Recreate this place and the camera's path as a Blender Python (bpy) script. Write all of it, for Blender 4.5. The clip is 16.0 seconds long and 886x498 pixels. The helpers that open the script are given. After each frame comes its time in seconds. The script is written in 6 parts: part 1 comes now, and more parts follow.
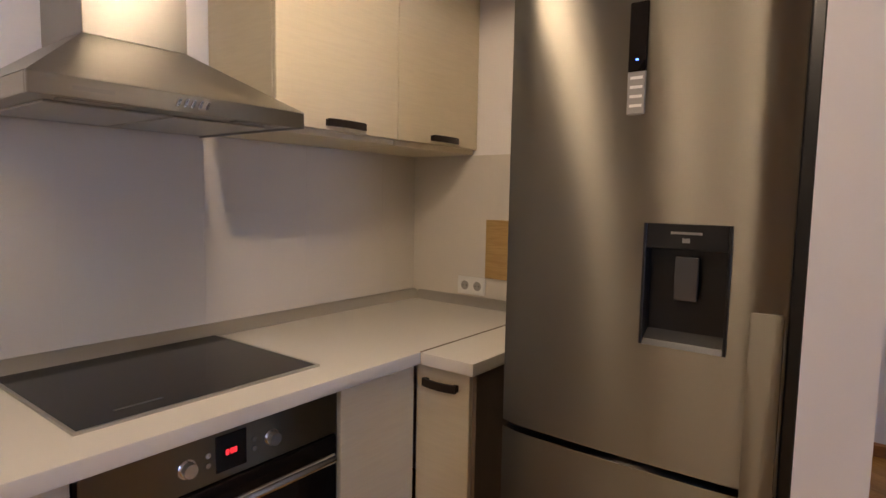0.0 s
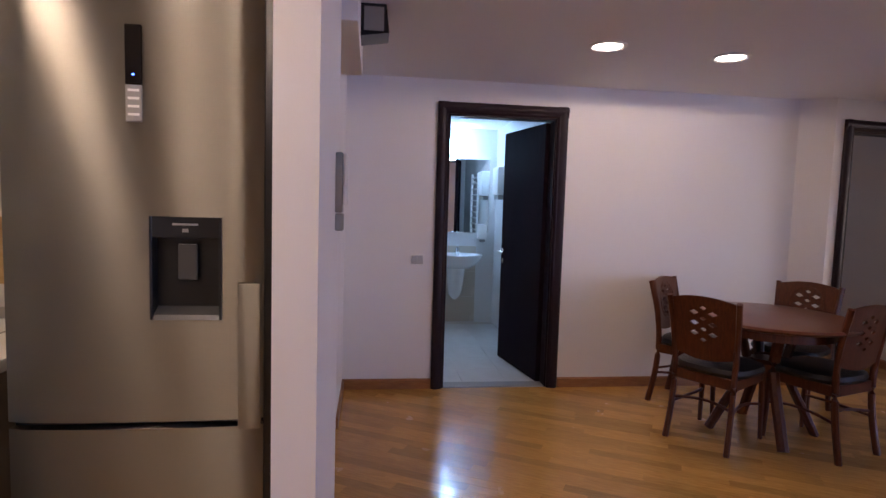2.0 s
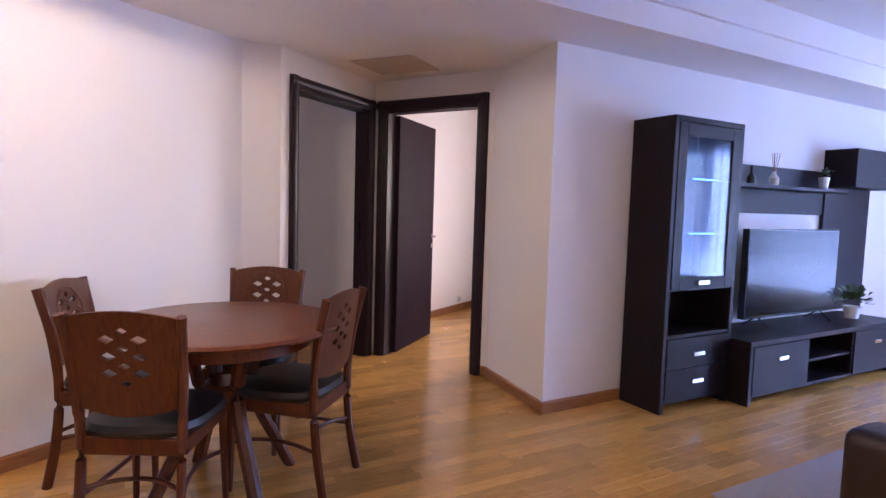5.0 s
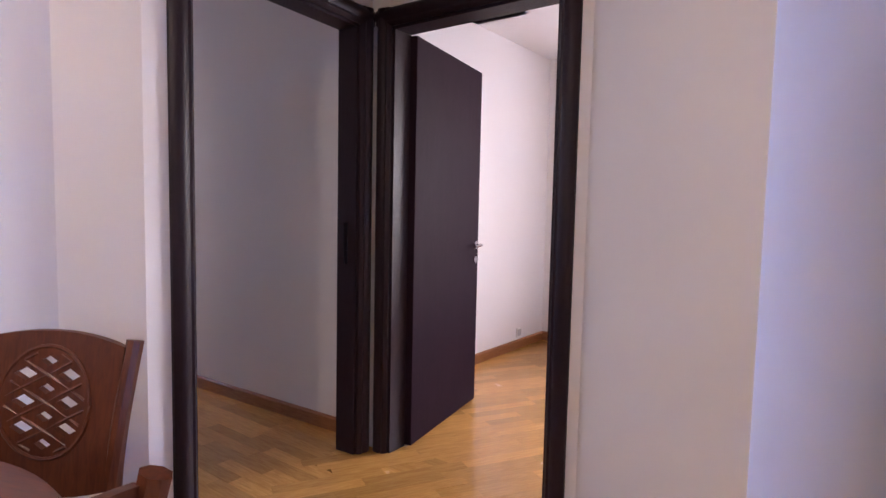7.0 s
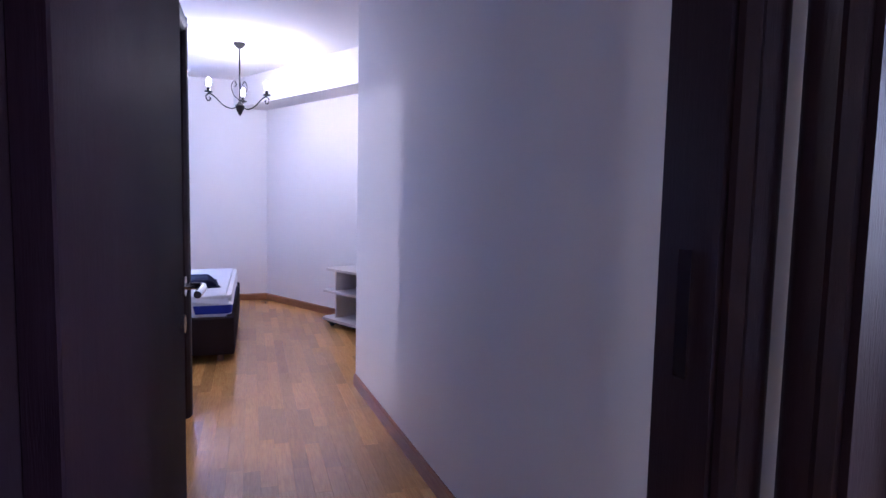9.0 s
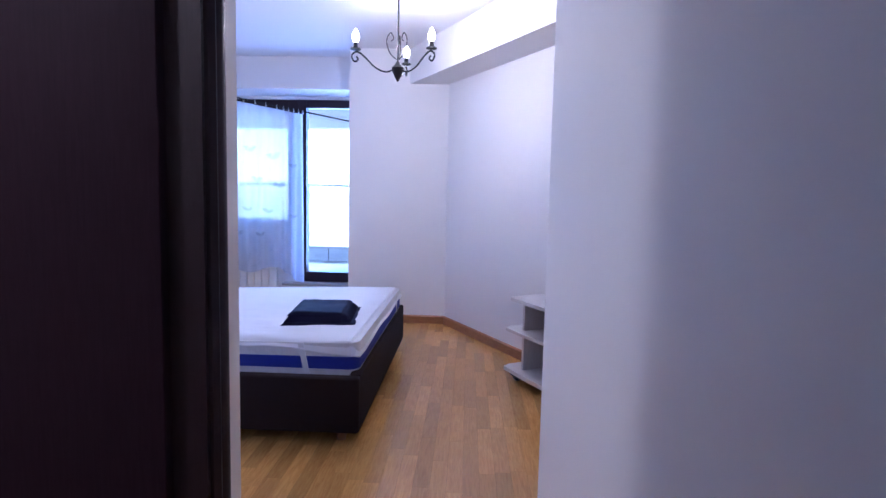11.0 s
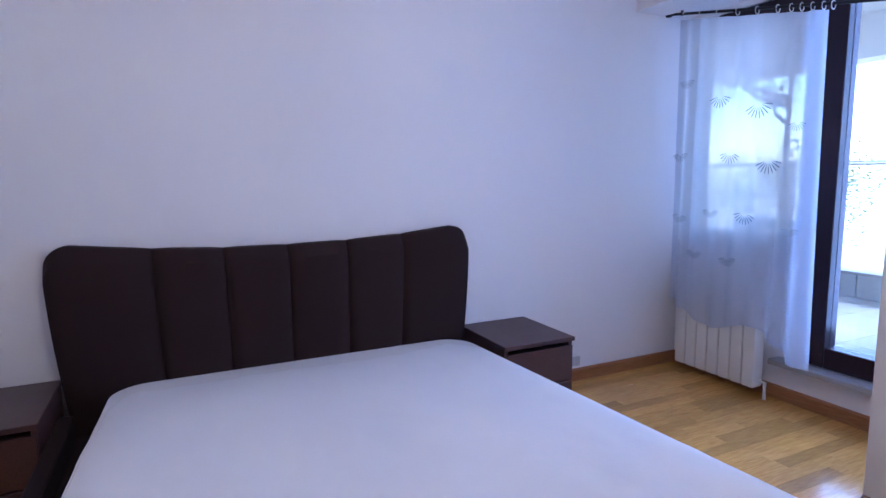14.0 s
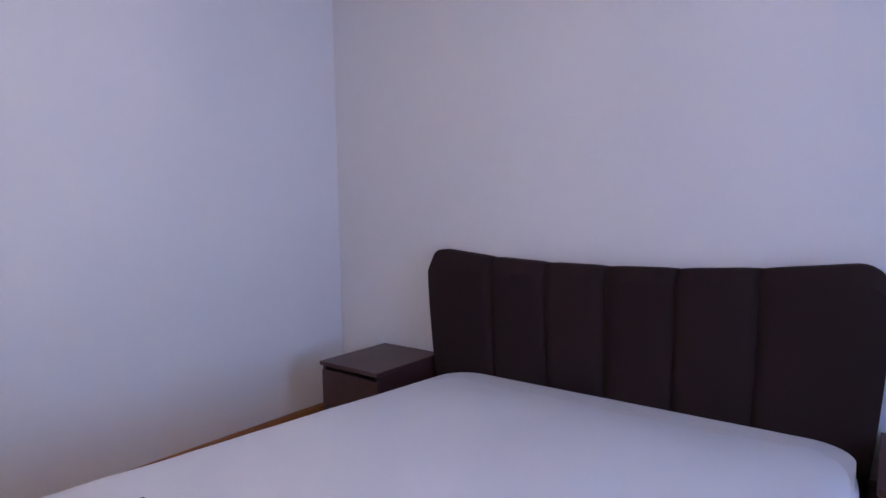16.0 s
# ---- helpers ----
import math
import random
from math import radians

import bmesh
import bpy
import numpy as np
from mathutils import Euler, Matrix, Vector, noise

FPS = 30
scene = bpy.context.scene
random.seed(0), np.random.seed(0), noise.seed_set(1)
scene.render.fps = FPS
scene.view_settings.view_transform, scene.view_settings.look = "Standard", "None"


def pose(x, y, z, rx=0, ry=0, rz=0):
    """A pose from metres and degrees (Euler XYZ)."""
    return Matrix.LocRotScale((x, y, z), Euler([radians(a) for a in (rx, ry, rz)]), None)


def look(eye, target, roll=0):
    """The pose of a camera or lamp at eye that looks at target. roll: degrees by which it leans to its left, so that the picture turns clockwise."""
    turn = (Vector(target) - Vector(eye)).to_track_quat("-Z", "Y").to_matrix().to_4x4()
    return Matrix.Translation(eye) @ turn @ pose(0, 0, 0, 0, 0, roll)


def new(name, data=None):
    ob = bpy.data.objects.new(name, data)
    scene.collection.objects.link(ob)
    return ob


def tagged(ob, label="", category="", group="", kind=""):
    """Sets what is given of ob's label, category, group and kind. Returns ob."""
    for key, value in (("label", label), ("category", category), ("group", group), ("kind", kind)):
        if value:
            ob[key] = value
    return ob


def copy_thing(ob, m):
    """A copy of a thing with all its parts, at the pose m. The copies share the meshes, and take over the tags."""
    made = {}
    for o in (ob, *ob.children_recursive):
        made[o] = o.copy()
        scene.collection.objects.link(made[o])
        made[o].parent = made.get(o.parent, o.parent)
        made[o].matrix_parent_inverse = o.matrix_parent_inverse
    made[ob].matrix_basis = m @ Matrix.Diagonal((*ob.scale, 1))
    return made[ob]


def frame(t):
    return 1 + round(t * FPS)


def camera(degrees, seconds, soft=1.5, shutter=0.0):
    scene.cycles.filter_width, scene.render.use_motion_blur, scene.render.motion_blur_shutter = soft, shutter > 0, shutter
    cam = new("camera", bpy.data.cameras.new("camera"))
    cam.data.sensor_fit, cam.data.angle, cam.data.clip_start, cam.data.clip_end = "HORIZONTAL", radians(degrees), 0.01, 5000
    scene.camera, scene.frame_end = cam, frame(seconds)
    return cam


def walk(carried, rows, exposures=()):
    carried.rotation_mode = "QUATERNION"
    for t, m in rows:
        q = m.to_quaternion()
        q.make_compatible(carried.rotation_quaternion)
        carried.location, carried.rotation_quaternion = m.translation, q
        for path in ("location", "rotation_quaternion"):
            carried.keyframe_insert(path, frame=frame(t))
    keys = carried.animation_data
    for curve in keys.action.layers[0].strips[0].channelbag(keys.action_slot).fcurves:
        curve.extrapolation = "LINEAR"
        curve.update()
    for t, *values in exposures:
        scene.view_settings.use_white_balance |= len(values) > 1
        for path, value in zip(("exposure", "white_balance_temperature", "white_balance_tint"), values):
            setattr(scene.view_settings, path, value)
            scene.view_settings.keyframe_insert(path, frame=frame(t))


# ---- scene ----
cam = camera(75.7, 16.0)
PATH = [
    (0, (0.031, -0.418, 1.386), (-1.176, 1.166, 1.208), 1.1),
    (0.5, (-0.005, -0.556, 1.383), (-0.854, 1.246, 1.207), 1.3),
    (1, (0.011, -0.625, 1.375), (-0.516, 1.297, 1.205), 1.4),
    (1.5, (0.103, -0.663, 1.38), (-0.067, 1.323, 1.217), 1.5),
    (2, (0.179, -0.682, 1.396), (0.431, 1.296, 1.235), 1.7),
    (2.5, (0.208, -0.594, 1.397), (0.799, 1.311, 1.241), 1.6),
    (3, (0.325, -0.451, 1.384), (1.188, 1.344, 1.214), 1.7),
    (3.5, (0.409, -0.274, 1.336), (1.616, 1.313, 1.18), 1.8),
    (4, (0.449, -0.044, 1.333), (1.98, 1.234, 1.183), 2.0),
    (4.2, (0.518, 0.074, 1.315), (2.129, 1.25, 1.17), 2.0),
    (6.3, (2.181, 1.158, 1.258), (3.914, 2.146, 1.104), 1.6),
    (6.5, (2.343, 1.299, 1.239), (4.067, 2.302, 1.085), 1.4),
    (7, (2.837, 1.524, 1.215), (4.432, 2.722, 1.066), 1.2),
    (7.5, (3.276, 1.742, 1.17), (4.669, 3.172, 1.054), 1.3),
    (8, (3.576, 2.088, 1.153), (4.72, 3.724, 1.031), 1.6),
    (8.3, (3.776, 2.305, 1.152), (4.790, 4.027, 1.02), 1.7),
    (8.6, (3.933, 2.51, 1.162), (4.811, 4.301, 1.018), 1.9),
    (8.8, (4.027, 2.662, 1.182), (4.781, 4.507, 1.018), 1.2),
    (9, (4.103, 2.822, 1.193), (4.737, 4.712, 1.033), 1.2),
    (9.2, (4.137, 2.956, 1.202), (4.658, 4.879, 1.032), 1.0),
    (11.3, (4.488, 4.877, 1.204), (4.369, 6.865, 1.015), 1.4),
    (11.5, (4.477, 5.09, 1.219), (4.332, 7.075, 1.018), 1.4),
    (12, (4.374, 5.626, 1.23), (3.964, 7.571, 1.009), 0.9),
    (12.5, (4.356, 6.162, 1.233), (3.567, 7.985, 0.998), 0.6),
    (13, (4.378, 6.657, 1.249), (3.17, 8.233, 1.005), 0.2),
    (13.5, (4.467, 7.167, 1.267), (2.921, 8.41, 1.013), -0.1),
    (14, (4.484, 7.659, 1.28), (2.689, 8.502, 1.02), -0.7),
    (14.5, (4.394, 8.192, 1.306), (2.43, 8.443, 1.025), -1.4),
    (15, (4.325, 8.551, 1.262), (2.354, 8.279, 1.055), -1.8),
    (15.3, (4.238, 8.785, 1.220), (2.357, 8.118, 1.045), -2.0),
    (15.5, (4.185, 8.875, 1.21), (2.382, 8.018, 1.045), -1.75),
    (15.8, (4.102, 8.985, 1.21), (2.444, 7.867, 1.064), -1.4),
    (16, (4.068, 9.062, 1.21), (2.504, 7.816, 1.074), -1.1),
]
EXPOSURES = [(0.0, 2.35, 7150, 11), (1.0, 2.2, 7000, 16), (2.0, 2.58, 6500, 21), (3.0, 2.7, 6300, 25), (4.2, 3.4, 6300, 22), (6.5, 3.78, 6000, 20), (7.5, 3.8, 5650, 20), (8.0, 3.68, 5350, 20), (9.0, 3.3, 4600, 25), (11.5, 3.02, 4480, 16), (12.0, 2.6, 4250, 13), (12.5, 2.25, 4500, 15), (13.0, 2.35, 4650, 15), (13.5, 2.6, 4850, 15), (14.0, 2.7, 5100, 15), (14.5, 2.95, 5350, 16), (15.5, 2.75, 5450, 17), (16.0, 2.45, 5450, 18)]
walk(cam, [(t, look(eye, target, roll)) for t, eye, target, roll in PATH], EXPOSURES)

# ---------------------------------------------------------------- world and light
world = bpy.data.worlds.new("sky_world")
scene.world = world
world.use_nodes = True
wn = world.node_tree
wn.nodes.clear()
sky = wn.nodes.new("ShaderNodeTexSky")
sky.sky_type, sky.sun_disc = 'NISHITA', False
sky.sun_elevation, sky.sun_rotation = radians(38), radians(120)
bg = wn.nodes.new("ShaderNodeBackground")
bg.inputs[1].default_value = 0.15
wout = wn.nodes.new("ShaderNodeOutputWorld")
wn.links.new(sky.outputs[0], bg.inputs[0])
wn.links.new(bg.outputs[0], wout.inputs[0])

sun = new("sun", bpy.data.lights.new("sun", 'SUN'))
sun.data.energy, sun.data.angle, sun.data.color = 1.5, radians(12), (1, 0.96, 0.9)
sun.matrix_world = pose(0, 0, 20, 52, 0, 150)


K = 0.165                                  # all lamps, against the exposure


def area_lamp(name, m, sx, sy, watts, colour, shape='RECTANGLE'):
    lamp = new(name, bpy.data.lights.new(name, 'AREA'))
    lamp.data.shape, lamp.data.size, lamp.data.energy, lamp.data.color = shape, sx, watts * K, colour
    if shape in ('RECTANGLE', 'ELLIPSE'):
        lamp.data.size_y = sy
    lamp.matrix_world = m
    return lamp


def spot_lamp(name, place, watts, colour, radius=0.085):
    """A downward lamp that spreads almost to the ceiling."""
    lamp = new(name, bpy.data.lights.new(name, 'SPOT'))
    lamp.data.energy, lamp.data.color, lamp.data.shadow_soft_size = watts * K, colour, radius
    lamp.data.spot_size, lamp.data.spot_blend = radians(178), 0.1
    lamp.location = place
    return lamp


def point_lamp(name, place, watts, colour, radius=0.03):
    lamp = new(name, bpy.data.lights.new(name, 'POINT'))
    lamp.data.energy, lamp.data.color, lamp.data.shadow_soft_size = watts * K, colour, radius
    lamp.location = place
    return lamp


DAY = (0.42, 0.57, 1.0)
WARM = (1.0, 0.80, 0.62)
# daylight in the openings: bedroom balcony door, living-room windows
area_lamp("daylight_bedroom", pose(2.95, 10.95, 1.35, -90, 0, 0), 0.85, 1.9, 51, DAY)
LWIN, LIN = (7.75, -3.40, 1.3), (6.0, -2.4, 2.1)
area_lamp("daylight_living", look(LWIN, LIN), 3.2, 2.0, 320, (0.36, 0.52, 1.0))
area_lamp("daylight_small_room", look((7.75, 1.7, 1.5), (6.0, 2.3, 1.3)), 1.0, 1.1, 24, (1.0, 0.86, 0.84))

# ---------------------------------------------------------------- materials
def mat(name, colour, rough=0.5, metal=0.0, grain=None, bump=0.0, bscale=60.0, vary=0.06, vscale=3.0, spec=0.5, coat=0.0, rand=None, emit=None, stretch=(1, 1, 1), sheen=0.0, aniso=0.0):
    """Procedural surface: two scales of variation, fine relief; grain = (colour2, scale, stretch xyz)."""
    m = bpy.data.materials.new(name)
    m.use_nodes = True
    nt = m.node_tree
    bsdf = nt.nodes["Principled BSDF"]
    N, L = nt.nodes.new, nt.links.new
    bsdf.inputs["Roughness"].default_value = rough
    bsdf.inputs["Metallic"].default_value = metal
    bsdf.inputs["Specular IOR Level"].default_value = spec
    bsdf.inputs["Coat Weight"].default_value = coat
    bsdf.inputs["Sheen Weight"].default_value = sheen
    if aniso:
        bsdf.inputs["Anisotropic"].default_value = aniso
        bsdf.inputs["Anisotropic Rotation"].default_value = 0.25
        bsdf.inputs["Coat Roughness"].default_value = 0.08
        tg = N("ShaderNodeTangent")
        tg.direction_type, tg.axis = 'RADIAL', 'Z'
        L(tg.outputs[0], bsdf.inputs["Tangent"])
    tc = N("ShaderNodeTexCoord")
    base = N("ShaderNodeRGB")
    base.outputs[0].default_value = (*colour, 1)
    last = base.outputs[0]
    if grain:
        c2, gs, st = grain
        mp = N("ShaderNodeMapping")
        mp.inputs["Scale"].default_value = st
        L(tc.outputs["Object"], mp.inputs[0])
        if rand:
            add = N("ShaderNodeVectorMath")
            add.operation = 'ADD'
            src = N("ShaderNodeObjectInfo").outputs["Random"] if rand == "object" else N("ShaderNodeNewGeometry").outputs["Random Per Island"]
            mul = N("ShaderNodeMath")
            mul.operation = 'MULTIPLY'
            mul.inputs[1].default_value = 37.0
            L(src, mul.inputs[0])
            L(mp.outputs[0], add.inputs[0])
            L(mul.outputs[0], add.inputs[1])
            vec = add.outputs[0]
        else:
            vec = mp.outputs[0]
        g = N("ShaderNodeTexNoise")
        g.inputs["Scale"].default_value, g.inputs["Detail"].default_value, g.inputs["Distortion"].default_value = gs, 6, 0.6
        L(vec, g.inputs["Vector"])
        ramp = N("ShaderNodeValToRGB")
        ramp.color_ramp.elements[0].position, ramp.color_ramp.elements[1].position = 0.35, 0.68
        L(g.outputs[0], ramp.inputs[0])
        mix = N("ShaderNodeMix")
        mix.data_type = 'RGBA'
        L(ramp.outputs[0], mix.inputs[0])
        L(last, mix.inputs[6])
        mix.inputs[7].default_value = (*c2, 1)
        last = mix.outputs[2]
    if rand:
        src = N("ShaderNodeObjectInfo").outputs["Random"] if rand == "object" else N("ShaderNodeNewGeometry").outputs["Random Per Island"]
        mr = N("ShaderNodeMapRange")
        mr.inputs[3].default_value, mr.inputs[4].default_value = 0.76, 1.2
        L(src, mr.inputs[0])
        hs = N("ShaderNodeHueSaturation")
        L(mr.outputs[0], hs.inputs["Value"])
        L(last, hs.inputs["Color"])
        last = hs.outputs[0]
    if vary:
        n = N("ShaderNodeTexNoise")
        n.inputs["Scale"].default_value, n.inputs["Detail"].default_value = vscale, 5
        L(tc.outputs["Object"], n.inputs["Vector"])
        mr = N("ShaderNodeMapRange")
        mr.inputs[3].default_value, mr.inputs[4].default_value = 1 - vary, 1 + vary
        L(n.outputs[0], mr.inputs[0])
        hs = N("ShaderNodeHueSaturation")
        L(mr.outputs[0], hs.inputs["Value"])
        L(last, hs.inputs["Color"])
        last = hs.outputs[0]
        rr = N("ShaderNodeMapRange")
        rr.inputs[3].default_value, rr.inputs[4].default_value = max(rough - 0.08, 0.02), min(rough + 0.08, 1)
        L(n.outputs[0], rr.inputs[0])
        L(rr.outputs[0], bsdf.inputs["Roughness"])
    L(last, bsdf.inputs["Base Color"])
    if bump:
        mp = N("ShaderNodeMapping")
        mp.inputs["Scale"].default_value = stretch
        L(tc.outputs["Object"], mp.inputs[0])
        b = N("ShaderNodeTexNoise")
        b.inputs["Scale"].default_value, b.inputs["Detail"].default_value = bscale, 4
        L(mp.outputs[0], b.inputs["Vector"])
        bn = N("ShaderNodeBump")
        bn.inputs["Strength"].default_value, bn.inputs["Distance"].default_value = bump, 0.01
        L(b.outputs[0], bn.inputs["Height"])
        L(bn.outputs[0], bsdf.inputs["Normal"])
    if emit:
        bsdf.inputs["Emission Color"].default_value = (*emit[0], 1)
        bsdf.inputs["Emission Strength"].default_value = emit[1]
    return m


PAINT = mat("wall_paint", (0.80, 0.775, 0.765), 0.75, vary=0.025, vscale=1.4, bump=0.03, bscale=120)
CEIL = mat("ceiling_paint", (0.78, 0.76, 0.76), 0.85, vary=0.02, vscale=1.2, bump=0.02, bscale=140)
OAK_A, OAK_B = (0.62, 0.34, 0.088), (0.49, 0.238, 0.056)
PLANK = mat("oak_plank", OAK_A, 0.24, grain=(OAK_B, 9, (14, 1.2, 1)), rand="object", vary=0.1, vscale=6, coat=0.25, bump=0.04, bscale=30, stretch=(10, 1, 1))
PLANKS = mat("oak_planks", OAK_A, 0.24, grain=(OAK_B, 9, (14, 1.2, 1)), rand="island", vary=0.1, vscale=6, coat=0.25, bump=0.04, bscale=30, stretch=(10, 1, 1))
SUBFLOOR = mat("subfloor_dark", (0.09, 0.045, 0.02), 0.7)
SKIRT = mat("oak_skirting", (0.36, 0.16, 0.055), 0.35, grain=((0.26, 0.10, 0.035), 12, (1, 1, 12)), vary=0.08)
WENGE = mat("wenge_door", (0.019, 0.010, 0.015), 0.42, spec=0.22, grain=((0.024, 0.013, 0.019), 10, (16, 16, 0.8)), vary=0.1, bump=0.12, bscale=70, stretch=(8, 8, 0.4))
WENGE_LEAF = mat("wenge_door_leaf", (0.017, 0.008, 0.014), 0.58, spec=0.05, grain=((0.022, 0.011, 0.018), 10, (16, 16, 0.8)), vary=0.1, bump=0.1, bscale=70, stretch=(8, 8, 0.4))
WENGE_CAB = mat("wenge_laminate", (0.014, 0.010, 0.014), 0.38, spec=0.12, grain=((0.022, 0.015, 0.018), 10, (14, 14, 0.8)), vary=0.1, bump=0.1, bscale=70, stretch=(8, 8, 0.5))
CHERRY = mat("cherry_chair_wood", (0.125, 0.034, 0.012), 0.38, grain=((0.075, 0.019, 0.007), 9, (10, 10, 1.2)), vary=0.12, spec=0.35)
TABLEWOOD = mat("cherry_table_wood", (0.165, 0.050, 0.019), 0.30, grain=((0.10, 0.030, 0.012), 8, (12, 1.5, 1)), vary=0.1, coat=0.0)
LEATHER = mat("black_leather", (0.014, 0.011, 0.012), 0.32, vary=0.15, vscale=14, bump=0.25, bscale=220)
SOFA = mat("brown_leather", (0.026, 0.013, 0.011), 0.35, vary=0.15, vscale=8, bump=0.25, bscale=160)
STEEL = mat("brushed_steel", (0.25, 0.233, 0.196), 0.40, aniso=1.0, coat=0.05, metal=1.0, vary=0.05, vscale=5, bump=0.03, bscale=160, stretch=(1, 1, 0.05))
HOODSTEEL = mat("hood_steel", (0.37, 0.352, 0.32), 0.38, aniso=0.5, metal=1.0, vary=0.05, vscale=5, bump=0.03, bscale=160, stretch=(0.05, 1, 1))
CHROME = mat("chrome", (0.75, 0.75, 0.76), 0.15, metal=1.0, vary=0.03)
DARKSTEEL = mat("dark_bronze", (0.045, 0.034, 0.028), 0.38, metal=0.7, vary=0.1)
CREAM = mat("cream_laminate", (0.68, 0.60, 0.43), 0.42, grain=((0.645, 0.565, 0.40), 7, (1, 1.2, 16)), vary=0.04)
BROWNSIDE = mat("brown_melamine", (0.20, 0.155, 0.11), 0.5, grain=((0.16, 0.12, 0.085), 7, (10, 1, 1)), vary=0.06)
COUNTER = mat("white_worktop", (0.74, 0.71, 0.65), 0.33, vary=0.03, vscale=10, bump=0.04, bscale=260)
TILE = mat("cream_wall_tile", (0.68, 0.63, 0.55), 0.2, vary=0.03, vscale=5)
GROUT = mat("grout", (0.66, 0.61, 0.535), 0.8)
ALU = mat("aluminium_strip", (0.50, 0.48, 0.44), 0.4, metal=0.8, vary=0.04)
BOARD = mat("yellow_wood_board", (0.50, 0.32, 0.12), 0.5, grain=((0.40, 0.24, 0.085), 8, (1, 1, 14)), vary=0.06)
BLACKGLASS = mat("black_glass", (0.010, 0.008, 0.007), 0.10, vary=0.0, spec=0.3)
BLACK = mat("black_plastic", (0.010, 0.010, 0.011), 0.3, vary=0.1)
GREYPL = mat("grey_plastic", (0.30, 0.29, 0.27), 0.4, vary=0.05)
WHITEPL = mat("white_plastic", (0.78, 0.77, 0.74), 0.35, vary=0.02)
CERAMIC = mat("white_ceramic", (0.82, 0.82, 0.81), 0.1, vary=0.02, coat=0.3)
BATHTILE = mat("beige_bath_tile", (0.62, 0.55, 0.44), 0.25, vary=0.04, vscale=4)
BATHWHITE = mat("white_bath_tile", (0.76, 0.76, 0.74), 0.22, vary=0.03, vscale=4)
BATHFLOOR = mat("pale_marble_tile", (0.70, 0.68, 0.64), 0.3, grain=((0.60, 0.57, 0.52), 3, (1, 1, 1)), vary=0.04)
MIRROR = mat("mirror", (0.86, 0.88, 0.88), 0.02, metal=1.0, vary=0)
FABRIC = mat("brown_upholstery", (0.026, 0.014, 0.013), 0.92, vary=0.12, vscale=25, bump=0.2, bscale=420, spec=0.2)
BEDFAB = mat("brown_bed_fabric", (0.022, 0.013, 0.013), 0.9, vary=0.12, vscale=25, bump=0.2, bscale=420, spec=0.2)
MATTRESS = mat("white_mattress_cover", (0.74, 0.73, 0.75), 0.9, vary=0.03, vscale=3, bump=0.12, bscale=14)
QUILT = mat("white_quilted_side", (0.70, 0.68, 0.68), 0.85, vary=0.04, bump=0.7, bscale=22)
BLUE = mat("royal_blue_band", (0.012, 0.022, 0.28), 0.7, vary=0.08, bump=0.2, bscale=200)
LABELMAT = mat("orange_print", (0.50, 0.15, 0.05), 0.6, grain=((0.62, 0.38, 0.26), 14, (1, 1, 1)), vary=0.1)
BAGMAT = mat("navy_nonwoven_bag", (0.007, 0.006, 0.021), 0.75, vary=0.12, vscale=20, spec=0.05, bump=0.1, bscale=60)
STAND = mat("pale_beech_laminate", (0.66, 0.62, 0.60), 0.4, grain=((0.60, 0.55, 0.52), 7, (1.2, 12, 1)), vary=0.03)
NIGHT = mat("dark_brown_veneer", (0.070, 0.030, 0.026), 0.42, grain=((0.050, 0.021, 0.018), 9, (1.2, 12, 12)), vary=0.1)
IRON = mat("black_iron", (0.02, 0.018, 0.018), 0.45, metal=0.6, vary=0.1)
RUG = mat("grey_rug", (0.40, 0.36, 0.35), 0.95, vary=0.12, vscale=20, bump=0.8, bscale=180)
GREEN = mat("plant_leaf", (0.06, 0.11, 0.035), 0.5, vary=0.2, vscale=20)
LEAF = mat("tree_leaf", (0.12, 0.16, 0.08), 0.6, vary=0.25, vscale=3)
BARK = mat("bark", (0.10, 0.075, 0.055), 0.9, vary=0.2, bump=0.8, bscale=30)
CONCRETE = mat("concrete_block", (0.42, 0.41, 0.40), 0.85, vary=0.1, bump=0.3, bscale=60)
BALTILE = mat("balcony_tile", (0.50, 0.49, 0.47), 0.5, vary=0.08, vscale=8)
STONE = mat("grey_stone_sill", (0.34, 0.32, 0.31), 0.4, vary=0.1, vscale=25)
GRASS = mat("ground_paving", (0.72, 0.68, 0.62), 0.95, vary=0.3, vscale=0.4)
RENDER = mat("facade_render", (0.60, 0.58, 0.54), 0.9, vary=0.06)
HATCH = mat("beige_panel", (0.52, 0.46, 0.42), 0.7, vary=0.04)
DARKPL = mat("dark_grey_plastic", (0.07, 0.068, 0.065), 0.3, vary=0.06)
BULB = mat("bulb_glow", (1, 0.9, 0.75), 0.4, vary=0, emit=((1.0, 0.86, 0.70), 5))
DOWN = mat("downlight_glow", (1, 0.95, 0.85), 0.4, vary=0, emit=((1.0, 0.90, 0.78), 2.6))
BATHGLOW = mat("bath_lamp_glow", (0.8, 0.95, 1), 0.4, vary=0, emit=((0.42, 0.80, 1.0), 2.6))
REDLED = mat("red_digits", (0.3, 0.0, 0.0), 0.5, vary=0, emit=((1.0, 0.04, 0.06), 0.35))
BLUELED = mat("blue_light", (0.02, 0.06, 0.5), 0.4, vary=0, emit=((0.05, 0.15, 1.0), 2.2))
SWITCHGREY = mat("grey_switch_plastic", (0.50, 0.48, 0.47), 0.4, vary=0.03)
SCREEN = mat("tv_screen", (0.006, 0.008, 0.012), 0.12, vary=0, spec=0.16)


